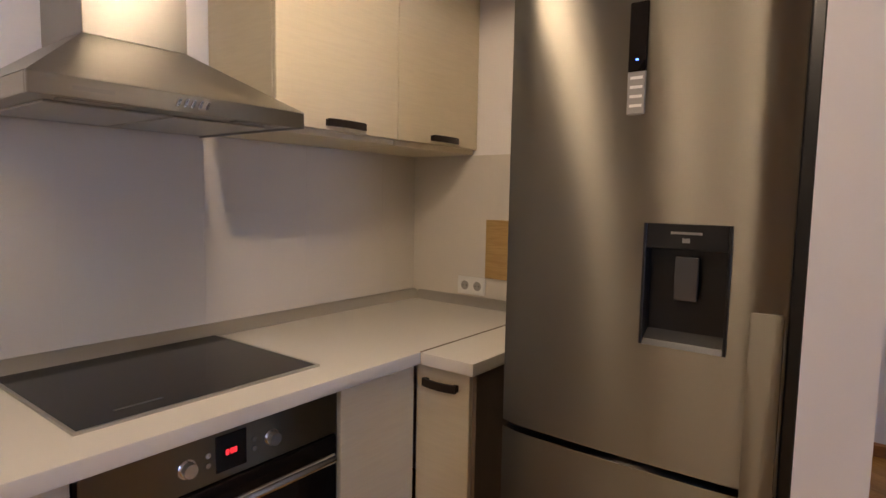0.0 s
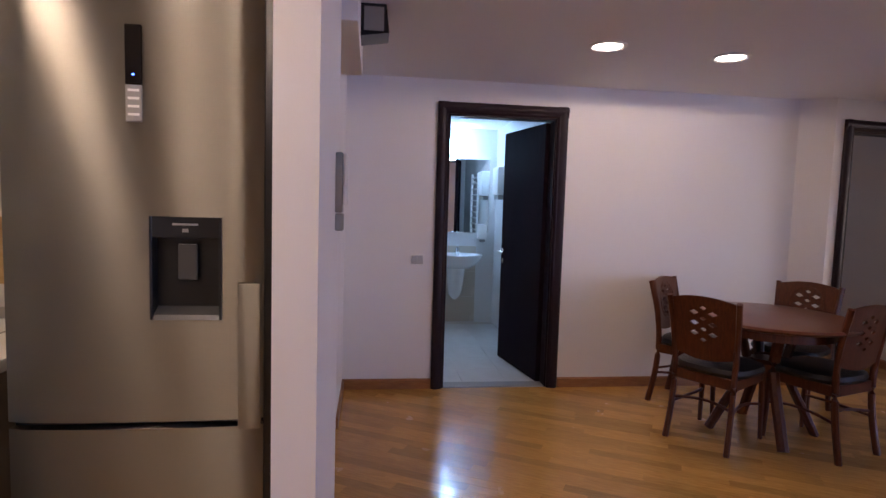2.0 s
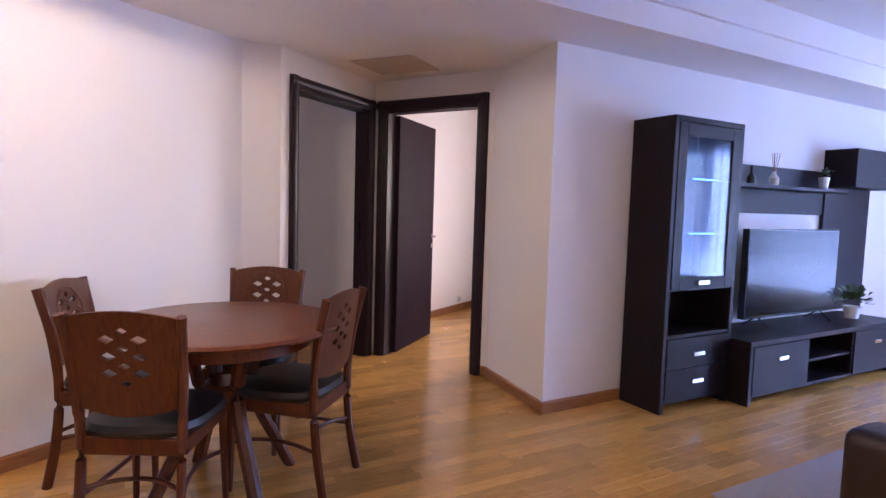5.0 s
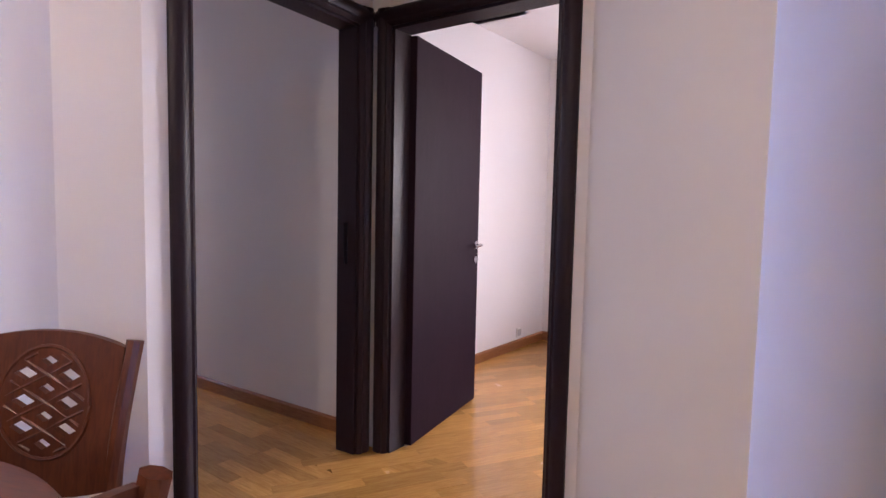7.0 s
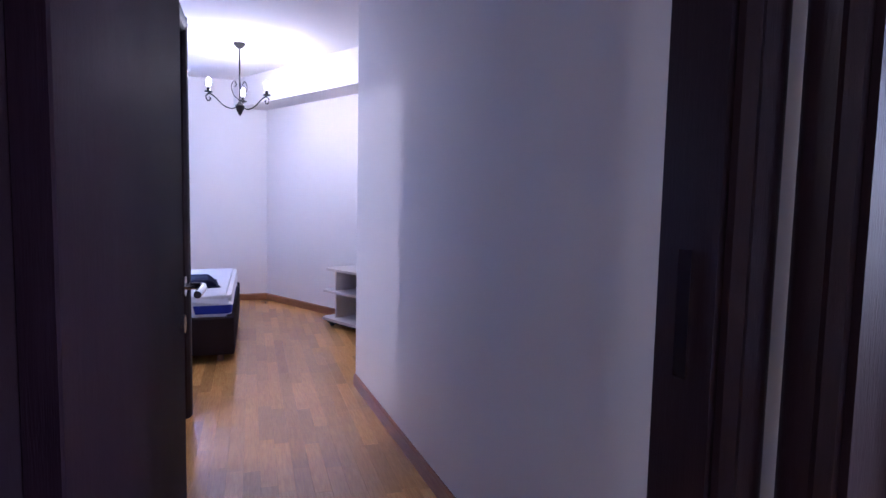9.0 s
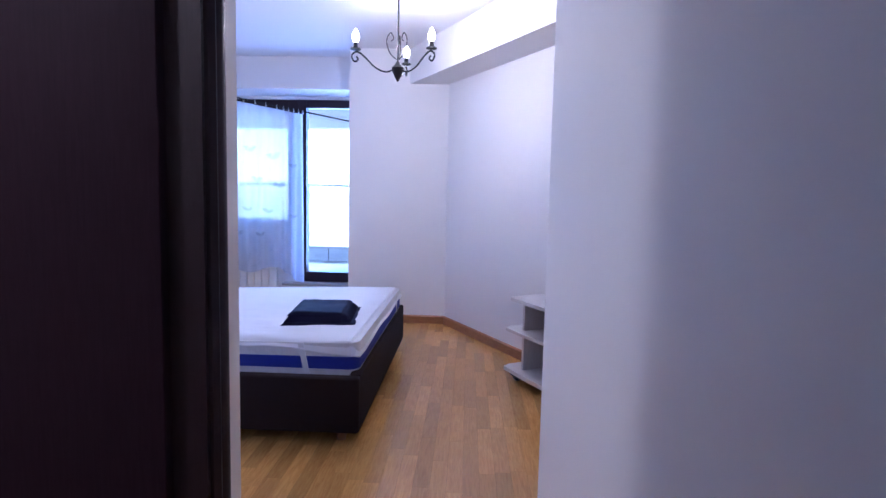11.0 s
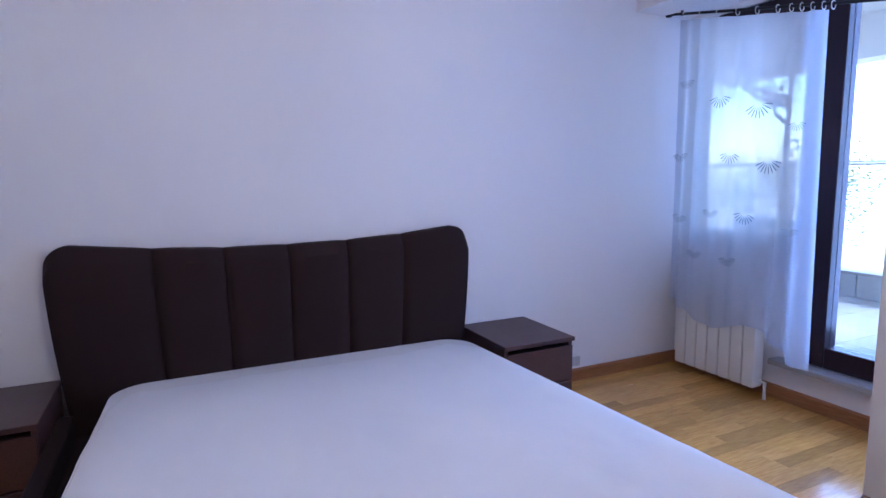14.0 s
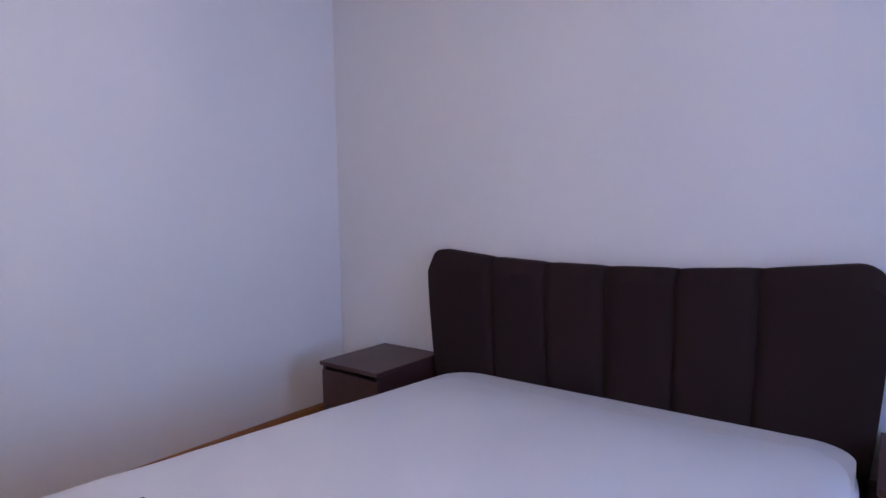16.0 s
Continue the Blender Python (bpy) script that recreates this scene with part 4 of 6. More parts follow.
# ---------------------------------------------------------------- dining group
def dining_chair(m):
    """Faces +y; origin on the floor under the seat's middle."""
    ob = thing("dining_chair", m, "cherry-stained wooden chair with lattice back and black leather seat", "chair", "chairs round the dining table")
    # back: frame posts rake and splay
    for s in (-1, 1):
        bm = bmesh.new()
        tube(bm, smooth_points([(s * 0.185, -0.255, 0), (s * 0.178, -0.215, 0.22), (s * 0.178, -0.20, 0.44), (s * 0.190, -0.215, 0.66), (s * 0.205, -0.265, 0.885)], 5), [0.0165] * 20 + [0.017], 8, 1.25)
        part("back_leg", bm, CHERRY, ob)
        bm = bmesh.new()
        tube(bm, smooth_points([(s * 0.19, 0.195, 0), (s * 0.185, 0.19, 0.22), (s * 0.182, 0.185, 0.42)], 4), [0.013, 0.014, 0.015, 0.016, 0.017, 0.018, 0.019, 0.02, 0.02], 8)
        part("front_leg", bm, CHERRY, ob)
    # back panel with pierced lattice
    bm = bmesh.new()
    out = []
    for i in range(13):
        k = -1 + 2 * i / 12
        out.append((k * 0.195, 0.885 + 0.028 * (1 - k * k) - 0.012))
    for i in range(9):
        k = 1 - 2 * i / 8
        out.append((k * 0.165, 0.545 - 0.028 * (1 - k * k)))
    loops = [out]
    for cx, rows, hw, hh in ((0.0, (0.831, 0.767, 0.703, 0.640), 0.021, 0.013), (-0.055, (0.800, 0.737, 0.676), 0.029, 0.016), (0.055, (0.800, 0.737, 0.676), 0.029, 0.016)):
        for cz in rows:
            loops.append([(cx - hw, cz), (cx, cz + hh), (cx + hw, cz), (cx, cz - hh)])
    edges = []
    for lp in loops:
        vs = [bm.verts.new((x, 0, z)) for x, z in lp]
        edges += [bm.edges.new((vs[i], vs[(i + 1) % len(vs)])) for i in range(len(vs))]
    bmesh.ops.triangle_fill(bm, edges=edges, use_beauty=True)
    r = bmesh.ops.extrude_face_region(bm, geom=list(bm.faces))
    for v in [g for g in r["geom"] if isinstance(g, bmesh.types.BMVert)]:
        v.co.y = 0.016
    for v in bm.verts:
        z = v.co.z
        v.co.y += -0.205 - 0.055 * max(0, (z - 0.50) / 0.4) ** 1.5 - 0.018 * (1 - (v.co.x / 0.2) ** 2)
    bmesh.ops.recalc_face_normals(bm, faces=bm.faces)
    back = part("backrest", bm, CHERRY, ob, "pierced lattice backrest")
    bm = bmesh.new()
    ring = [(0.116 * math.cos(2 * math.pi * i / 28), 0.735 + 0.130 * math.sin(2 * math.pi * i / 28)) for i in range(29)]
    tube(bm, [(x, -0.207 - 0.055 * ((z - 0.5) / 0.4) ** 1.5 - 0.018 * (1 - (x / 0.2) ** 2) + 0.016, z) for x, z in ring], 0.006, 6)
    part("oval_moulding", bm, CHERRY, back)
    # woven diagonal straps between the holes
    for way in (-1, 1):
        for c0 in (0.863, 0.799, 0.735, 0.671, 0.607):
            run = [(k * 0.01, c0 + way * 0.0052 * k) for k in range(-11, 12)]
            run = [(x, z) for x, z in run if (x / 0.106) ** 2 + ((z - 0.735) / 0.118) ** 2 < 1]
            if len(run) < 4:
                continue
            bm = bmesh.new()
            tube(bm, [(x, -0.207 - 0.055 * ((z - 0.5) / 0.4) ** 1.5 - 0.018 * (1 - (x / 0.2) ** 2) + 0.014 + 0.0015 * math.sin(x * 57 + way), z) for x, z in run], 0.0065, 6, 0.7)
            part("strap", bm, CHERRY, back)
    # round-cornered seat
    bm = bmesh.new()
    rings = []
    for k, z in [(0.80, 0.43), (0.98, 0.435), (1.02, 0.455), (0.98, 0.478), (0.80, 0.492), (0.4, 0.498), (0.05, 0.499)]:
        rg = []
        for i in range(36):
            a = 2 * math.pi * i / 36
            c, s = math.cos(a), math.sin(a)
            q = 1 / (abs(c) ** 3.2 + abs(s) ** 3.2) ** (1 / 3.2)
            rg.append(bm.verts.new((0.222 * k * q * c * (1 + 0.05 * s), 0.215 * k * q * s, z)))
        rings.append(rg)
    for a, b in zip(rings, rings[1:]):
        for i in range(36):
            j = (i + 1) % 36
            bm.faces.new((a[i], a[j], b[j], b[i]))
    bm.faces.new(list(reversed(rings[0])))
    bm.faces.new(rings[-1])
    bmesh.ops.recalc_face_normals(bm, faces=bm.faces)
    part("seat", bm, LEATHER, ob, "padded black leather seat")
    part("seat_rail", boxes((-0.185, 0.185, -0.205, -0.185, 0.37, 0.432), (-0.185, 0.185, 0.175, 0.197, 0.37, 0.432), (-0.192, -0.172, -0.19, 0.18, 0.37, 0.432), (0.172, 0.192, -0.19, 0.18, 0.37, 0.432), bevel=0.003), CHERRY, ob)
    for s in (-1, 1):
        bm = bmesh.new()
        tube(bm, smooth_points([(s * 0.178, -0.21, 0.22), (s * 0.150, -0.07, 0.235), (s * 0.150, 0.07, 0.235), (s * 0.185, 0.19, 0.22)], 4), 0.009, 8)
        part("stretcher", bm, CHERRY, ob)
    bm = bmesh.new()
    tube(bm, smooth_points([(-0.178, -0.21, 0.25), (-0.06, -0.15, 0.255), (0.06, -0.15, 0.255), (0.178, -0.21, 0.25)], 4), 0.009, 8)
    part("stretcher", bm, CHERRY, ob)
    return ob


TC = Vector((2.68, 2.58))
chair0 = dining_chair(pose(2.325, 2.523, 0, 0, 0, -57.5))
copy_thing(chair0, pose(2.52, 3.10, 0, 0, 0, -140))
copy_thing(chair0, pose(3.13, 2.93, 0, 0, 0, 122))
copy_thing(chair0, pose(2.89, 2.39, 0, 0, 0, 18))

tb = thing("dining_table", pose(TC.x, TC.y, 0, 0, 0, 20), "round cherry-stained dining table on four splayed legs", "table")
part("tabletop", lathe([(0.03, 0.722), (0.47, 0.722), (0.49, 0.728), (0.50, 0.740), (0.492, 0.752), (0.47, 0.756), (0.02, 0.756)], 72), TABLEWOOD, tb)
part("apron", lathe([(0.36, 0.655), (0.375, 0.655), (0.375, 0.722), (0.36, 0.722), (0.36, 0.655)], 48), CHERRY, tb)
for k in range(4):
    bm = bmesh.new()
    a = math.pi / 2 * k + 0.96
    c, s = math.cos(a), math.sin(a)
    tube(bm, smooth_points([(c * 0.32, s * 0.32, 0.0), (c * 0.26, s * 0.26, 0.12), (c * 0.12, s * 0.12, 0.42), (c * 0.17, s * 0.17, 0.66), (c * 0.20, s * 0.20, 0.722)], 4), 0.034, 8, 0.8)
    part("leg", bm, CHERRY, tb)
part("hub", lathe([(0.09, 0.36), (0.11, 0.38), (0.11, 0.46), (0.09, 0.48)], 24), CHERRY, tb)

# ---------------------------------------------------------------- television wall


def at_tv(s, t=0.0, z=0.0):
    p = uv(s, t)
    return pose(p[0], p[1], z, 0, 0, SLANT)


def label_pull(parent, x, y, z):
    part("handle", boxes((x - 0.055, x + 0.055, y - 0.014, y, z - 0.014, z + 0.014), bevel=0.002), CHROME, parent, "bright steel plate handle")


cb = thing("display_cabinet", at_tv(0.66, 0.012), "dark wenge display cabinet with glass door and blue shelf light", "cabinet")
CW, CD, CH = 0.68, 0.335, 1.885
part("side_panel", boxes((0, 0.035, -CD, 0, 0, CH), bevel=0.002), WENGE_CAB, cb)
part("side_panel", boxes((CW - 0.035, CW, -CD, 0, 0, CH), bevel=0.002), WENGE_CAB, cb)
part("top_panel", boxes((0.035, CW - 0.035, -CD, 0, CH - 0.035, CH), bevel=0.001), WENGE_CAB, cb)
part("back_panel", boxes((0.035, CW - 0.035, -0.012, 0, 0.07, CH - 0.035)), WENGE_CAB, cb)
for z in (0.06, 0.485, 0.79):
    part("shelf_board", boxes((0.035, CW - 0.035, -CD + 0.004, -0.012, z, z + 0.022)), WENGE_CAB, cb)
gd = part("glass_door", boxes((0.038, 0.115, -CD - 0.004, -CD + 0.016, 0.80, CH - 0.04), (CW - 0.115, CW - 0.038, -CD - 0.004, -CD + 0.016, 0.80, CH - 0.04), (0.115, CW - 0.115, -CD - 0.004, -CD + 0.016, CH - 0.12, CH - 0.04), (0.115, CW - 0.115, -CD - 0.004, -CD + 0.016, 0.80, 0.875), bevel=0.002), WENGE_CAB, cb, "dark framed glass door")
pane = part("pane", boxes((0.117, CW - 0.117, -CD + 0.003, -CD + 0.008, 0.877, CH - 0.122)), CABGLASS, gd, "clear glass pane")
label_pull(gd, CW / 2, -CD - 0.004, 0.838)
for z in (1.15, 1.50):
    gs = part("glass_shelf", boxes((0.037, CW - 0.037, -CD + 0.03, -0.014, z, z + 0.007)), CABGLASS, cb, "glass shelf")
    part("light_strip", boxes((CW / 2 - 0.12, CW / 2 + 0.12, -CD + 0.022, -CD + 0.030, z, z + 0.008)), BLUELED, gs, "blue shelf light")
for z0, z1 in ((0.085, 0.28), (0.285, 0.48)):
    dw = part("drawer_front", boxes((0.038, CW - 0.038, -CD - 0.004, -CD + 0.014, z0, z1), bevel=0.002), WENGE_CAB, cb)
    label_pull(dw, CW / 2, -CD - 0.004, z0 + 0.085 if z0 > 0.2 else z0 + 0.105)

tu = thing("tv_cabinet", at_tv(1.345, 0.012), "long low dark wenge television cabinet", "cabinet")
TD, TH, TL = 0.48, 0.44, 2.05
part("top_panel", boxes((0, TL, -TD, 0, TH - 0.035, TH), bevel=0.002), WENGE_CAB, tu)
part("side_panel", boxes((0, 0.035, -TD, 0, 0, TH - 0.035)), WENGE_CAB, tu)
part("side_panel", boxes((TL - 0.035, TL, -TD, 0, 0, TH - 0.035)), WENGE_CAB, tu)
part("divider", boxes((0.70, 0.72, -TD + 0.01, 0, 0.06, TH - 0.035)), WENGE_CAB, tu)
part("divider", boxes((1.32, 1.34, -TD + 0.01, 0, 0.06, TH - 0.035)), WENGE_CAB, tu)
part("bottom_panel", boxes((0.035, TL - 0.035, -TD + 0.01, 0, 0.05, 0.072)), WENGE_CAB, tu)
part("middle_shelf", boxes((0.72, 1.32, -TD + 0.02, 0, 0.225, 0.245)), WENGE_CAB, tu)
part("back_panel", boxes((0.035, TL - 0.035, -0.01, 0, 0.072, TH - 0.035)), WENGE_CAB, tu)
for x0, x1 in ((0.04, 0.70), (1.34, TL - 0.04)):
    dw = part("drawer_front", boxes((x0, x1, -TD - 0.002, -TD + 0.016, 0.065, TH - 0.04), bevel=0.002), WENGE_CAB, tu)
    label_pull(dw, (x0 + x1) / 2, -TD - 0.002, 0.30)

tv = thing("television", at_tv(2.28, 0.20, TH), "large flat black television on a dark cabinet", "television")
scr = part("casing", boxes((-0.61, 0.61, -0.02, 0.035, 0.075, 0.745), bevel=0.006, seg=2), BLACK, tv)
part("screen", boxes((-0.598, 0.598, -0.0225, -0.02, 0.095, 0.733)), SCREEN, tv, "glossy dark screen")
for x in (-0.42, 0.42):
    bm = bmesh.new()
    tube(bm, [(x, -0.10, 0.006), (x, 0.0, 0.085), (x, 0.11, 0.006)], 0.007, 8)
    part("foot", bm, BLACK, tv)

sh = thing("wall_shelf", at_tv(1.36, 0.002, 1.30), "dark wenge wall shelf with back panel", "shelf")
part("back_panel", boxes((0, 1.62, -0.02, 0, 0, 0.37), bevel=0.002), WENGE_CAB, sh)
part("board", boxes((0, 1.62, -0.22, -0.02, 0.185, 0.212), bevel=0.002), WENGE_CAB, sh)
wc = thing("tall_wall_panel", at_tv(2.99, 0.002, 0.46), "tall dark wenge wall panel with cabinet", "panel")
part("panel", boxes((0, 0.75, -0.03, 0, 0, 1.40), bevel=0.002), WENGE_CAB, wc)
part("upper_box", boxes((0, 0.75, -0.26, -0.03, 1.08, 1.40), bevel=0.002), WENGE_CAB, wc)


def plant_pot(m, h=0.09, r=0.04, leaves=40, spread=0.07, label="small green plant in a white pot"):
    ob = thing("potted_plant", m, label, "plant")
    part("pot", lathe([(r * 0.72, 0), (r, h), (r * 0.88, h), (r * 0.7, h * 0.5)], 20), CERAMIC, ob)
    rnd = random.Random(int(h * 1000) + leaves)
    bm = bmesh.new()
    for i in range(leaves):
        a, e = rnd.uniform(0, 6.28), rnd.uniform(0.2, 1.4)
        d = Vector((math.cos(a) * math.cos(e), math.sin(a) * math.cos(e), math.sin(e)))
        p = Vector((0, 0, h)) + d * rnd.uniform(0.3, 1) * spread
        s = d.cross(Vector((0, 0, 1))).normalized() * spread * 0.16
        up = d * spread * 0.30
        mid = p + up * 0.5 + Vector((0, 0, spread * 0.04))
        v = [bm.verts.new(c) for c in (p, mid + s, p + up, mid - s)]
        bm.faces.new((v[0], v[1], v[2]))
        bm.faces.new((v[0], v[2], v[3]))
    part("foliage", bm, GREEN, ob)
    return ob


plant_pot(at_tv(1.50, 0.12, 1.512))
plant_pot(at_tv(2.78, 0.12, 1.512), 0.10, 0.045)
plant_pot(at_tv(3.10, 0.26, TH), 0.10, 0.07, 90, 0.16, "bushy pale green plant in a white pot")
vs = thing("reed_diffuser", at_tv(2.08, 0.12, 1.512), "small glass bottle with thin wooden reeds", "vase")
part("bottle", lathe([(0.035, 0), (0.038, 0.06), (0.015, 0.09), (0.013, 0.11)], 18), CERAMIC, vs)
for i in range(5):
    bm = bmesh.new()
    tube(bm, [(0, 0, 0.05), ((i - 2) * 0.02, (i % 2 - 0.5) * 0.03, 0.25)], 0.002, 5)
    part("reed", bm, SKIRT, vs)
vs = thing("bottle", at_tv(1.80, 0.12, 1.512), "small dark glass bottle on the shelf", "bottle")
part("glass_body", lathe([(0.03, 0), (0.032, 0.05), (0.010, 0.085), (0.012, 0.12)], 18), BLACK, vs)
part("stopper", lathe([(0.012, 0.12), (0.012, 0.14)], 12), BLACK, vs)

rg = thing("rug", pose(3.84, 0.70, 0.001, 0, 0, SLANT), "light grey short-pile rug on the parquet", "rug")
part("mat", boxes((0, 2.3, -1.7, 0, 0, 0.012), bevel=0.004), RUG, rg)

so2 = thing("sofa", pose(3.84 + NV.x * 0.50, 0.70 + NV.y * 0.50, 0.013, 0, 0, SLANT), "dark brown leather sofa with padded arms", "sofa")
for x in (0, 1.72):
    part("arm", boxes((x, x + 0.24, -0.88, 0.0, 0.06, 0.50), bevel=0.07, seg=4), SOFA, so2)
part("base", boxes((0.2, 1.76, -0.85, -0.02, 0.06, 0.30), bevel=0.02, seg=2), SOFA, so2)
for x in (0.25, 0.99):
    part("seat_cushion", boxes((x, x + 0.73, -0.66, -0.01, 0.30, 0.45), bevel=0.05, seg=3), SOFA, so2)
    part("back_cushion", boxes((x - 0.02, x + 0.75, -0.92, -0.60, 0.42, 0.80), bevel=0.09, seg=4), SOFA, so2)
part("back_frame", boxes((0.02, 1.94, -0.98, -0.84, 0.06, 0.70), bevel=0.05, seg=3), SOFA, so2)
for x in (0.06, 1.9):
    for y in (-0.9, -0.08):
        part("foot", boxes((x - 0.03, x + 0.03, y - 0.03, y + 0.03, 0, 0.062)), BLACK, so2)

# ---------------------------------------------------------------- bedroom
bd = thing("bed", pose(BX + 0.01, 8.125, 0), "upholstered dark brown double bed, unmade", "bed")
# headboard of six upholstered channels; local x away from the wall, y along it
HB = (-0.955, -0.566, -0.28, 0.0, 0.28, 0.566, 0.935)


def hb_top(y):
    return 0.965 + 0.055 * (abs(y) / 0.925) ** 2.2


for k in range(6):
    y0, y1 = HB[k], HB[k + 1]
    bm = bmesh.new()
    nu, nv = 30, 16
    V = {}
    for i in range(nu + 1):
        for j in range(nv + 1):
            u = 1 - math.cos(math.pi / 2 * i / nu) if k == 0 else math.sin(math.pi / 2 * i / nu) if k == 5 else i / nu
            y = y0 + (y1 - y0) * u
            g = 1 - (2 * u - 1) ** 4
            top = hb_top(y) - 0.005 * (1 - g)
            if k == 0:
                top -= 0.10 * (1 - math.sqrt(max(0, 1 - max(0, 1 - (y - y0) / 0.10) ** 2)))
            if k == 5:
                top -= 0.10 * (1 - math.sqrt(max(0, 1 - max(0, 1 - (y1 - y) / 0.10) ** 2)))
            f = j / nv
            z = 0.06 + (top - 0.06) * f
            narrow = 1 - 0.085 * (1 - f) ** 1.6
            edge = max(0.0, 1 - (1 - f) / 0.06) if f > 0.94 else 0.0
            V[i, j] = bm.verts.new((0.073 + 0.027 * g ** 0.6 - 0.04 * edge ** 2, y * narrow, z))
    for i in range(nu):
        for j in range(nv):
            bm.faces.new((V[i, j], V[i + 1, j], V[i + 1, j + 1], V[i, j + 1]))
    r = bmesh.ops.extrude_edge_only(bm, edges=[e for e in bm.edges if e.is_boundary])
    for v in [g for g in r["geom"] if isinstance(g, bmesh.types.BMVert)]:
        v.co.x = 0.0
    bmesh.ops.recalc_face_normals(bm, faces=bm.faces)
    part("headboard_channel", bm, FABRIC, bd, "dark brown padded headboard channel")
FL = 2.225                                   # foot end, from the wall
for y in (-0.945, 0.885):
    part("side_rail", boxes((0.10, FL, y, y + 0.06, 0.06, 0.335), bevel=0.018, seg=3), BEDFAB, bd)
part("foot_rail", boxes((FL - 0.06, FL, -0.886, 0.886, 0.06, 0.335), bevel=0.012, seg=2), BEDFAB, bd)
part("slat_base", boxes((0.10, FL - 0.06, -0.885, 0.885, 0.20, 0.235)), BEDFAB, bd)
for x in (0.25, FL - 0.10):
    for y in (-0.86, 0.86):
        bm = bmesh.new()
        tube(bm, [(x, y, 0.0), (x, y, 0.10)], [0.022, 0.03], 14)
        part("leg", bm, SKIRT, bd, "tapered pale wooden leg")

mt = thing("mattress", pose(BX + 0.11, 8.155, 0.240), "white mattress with royal blue side band", "mattress")
ML, MW = 2.10, 0.875


def slab(x0, x1, half, z0, z1, r0, r1):
    """Rounded-corner slab that narrows and sinks a little towards the head; r0 at the head, r1 at the foot."""
    bm = bmesh.new()
    pts = []
    for cx, cy, r, a0 in ((x1 - r1, half - r1, r1, 0), (x0 + r0, half - r0, r0, 90), (x0 + r0, r0 - half, r0, 180), (x1 - r1, r1 - half, r1, 270)):
        for k in range(9):
            a = radians(a0 + 11.25 * k)
            pts.append((cx + r * math.cos(a), cy + r * math.sin(a)))
    prism(bm, pts, 'z', z0, z1)
    for v in bm.verts:
        h = 1 - v.co.x / ML
        v.co.y = v.co.y * (1 - (0.085 if v.co.y < 0 else 0.065) * h) + 0.02 * h
        v.co.z *= 1 - 0.24 * max(h, 0)
    return bm


part("lower_side", slab(0, ML, MW - 0.010, 0.0, 0.106, 0.15, 0.06), QUILT, mt, "white quilted lower edge")
part("blue_band", slab(-0.003, ML + 0.003, MW - 0.007, 0.104, 0.168, 0.15, 0.06), BLUE, mt, "royal blue side band")
part("upper_side", slab(-0.001, ML + 0.001, MW - 0.009, 0.168, 0.238, 0.15, 0.06), QUILT, mt, "white quilted upper edge")
bm = bmesh.new()
nx, ny = 84, 72
V = {}
for i in range(nx + 1):
    for j in range(ny + 1):
        x, y = -0.006 + (ML + 0.018) * i / nx, (-MW - 0.004) + 2 * (MW + 0.004) * j / ny
        ex = min(x + 0.006, ML + 0.012 - x)
        ey = MW + 0.004 - abs(y)
        e = min(ex, ey)
        drop = 0.020 * max(0.0, 1 - e / 0.035) ** 1.5 + 0.012 * max(0.0, 1 - e / 0.12) ** 2
        if ex < ey:
            near_foot = 1.0 if x > ML / 2 else 0.6
        else:
            near_foot = min(1.0, max(0.0, (x - (ML - 0.50)) / 0.45)) ** 1.5
        if i >= nx - 1 or j < 1 or j > ny - 1:
            drop += near_foot * (0.046 + 0.008 * math.sin(9 * x + 7 * y)) + 0.006 * noise.noise(Vector((x * 5, y * 5, 0)))
        hc = max(0.0, 1 - x / 0.4) ** 2
        h = 1 - x / ML
        y *= 1 - (0.085 if y < 0 else 0.065) * h - (0.08 if y < 0 else 0.05) * hc
        y += 0.02 * h
        z = 0.250 - 0.06 * h - 0.03 * hc - drop + 0.006 * noise.noise(Vector((x * 2.4, y * 2.4, 1.7))) + 0.0035 * noise.noise(Vector((x * 7, y * 7, 4.1))) + 0.0016 * noise.noise(Vector((x * 5, y * 22, 8.3)))
        V[i, j] = bm.verts.new((x, y, z))
for i in range(nx):
    for j in range(ny):
        bm.faces.new((V[i, j], V[i + 1, j], V[i + 1, j + 1], V[i, j + 1]))
r = bmesh.ops.extrude_face_region(bm, geom=list(bm.faces))
for v in [g for g in r["geom"] if isinstance(g, bmesh.types.BMVert)]:
    v.co.z += 0.005
bmesh.ops.recalc_face_normals(bm, faces=bm.faces)
part("cover", bm, MATTRESS, mt, "loose white mattress protector")
lb = part("label", boxes((-0.065, 0.065, -0.004, 0.0, 0.055, 0.205)), LABELMAT, mt, "orange printed label", pose(1.12, -0.829, 0, 0, 0, -2.1))
part("label_border", boxes((0.0655, 0.082, -0.0036, 0.0, 0.055, 0.205)), MATTRESS, lb, "white label edge")
part("elastic_strap", boxes((-0.014, 0.014, -0.004, 0.0, 0.0, 0.235)), MATTRESS, mt, "white elastic strap", pose(1.86, -0.862, 0, 0, -12, -2.1))
part("elastic_strap", boxes((0.0, 0.004, -0.014, 0.014, 0.0, 0.235)), MATTRESS, mt, "white elastic strap", pose(ML + 0.004, 0.62, 0, 10, 0, 0))

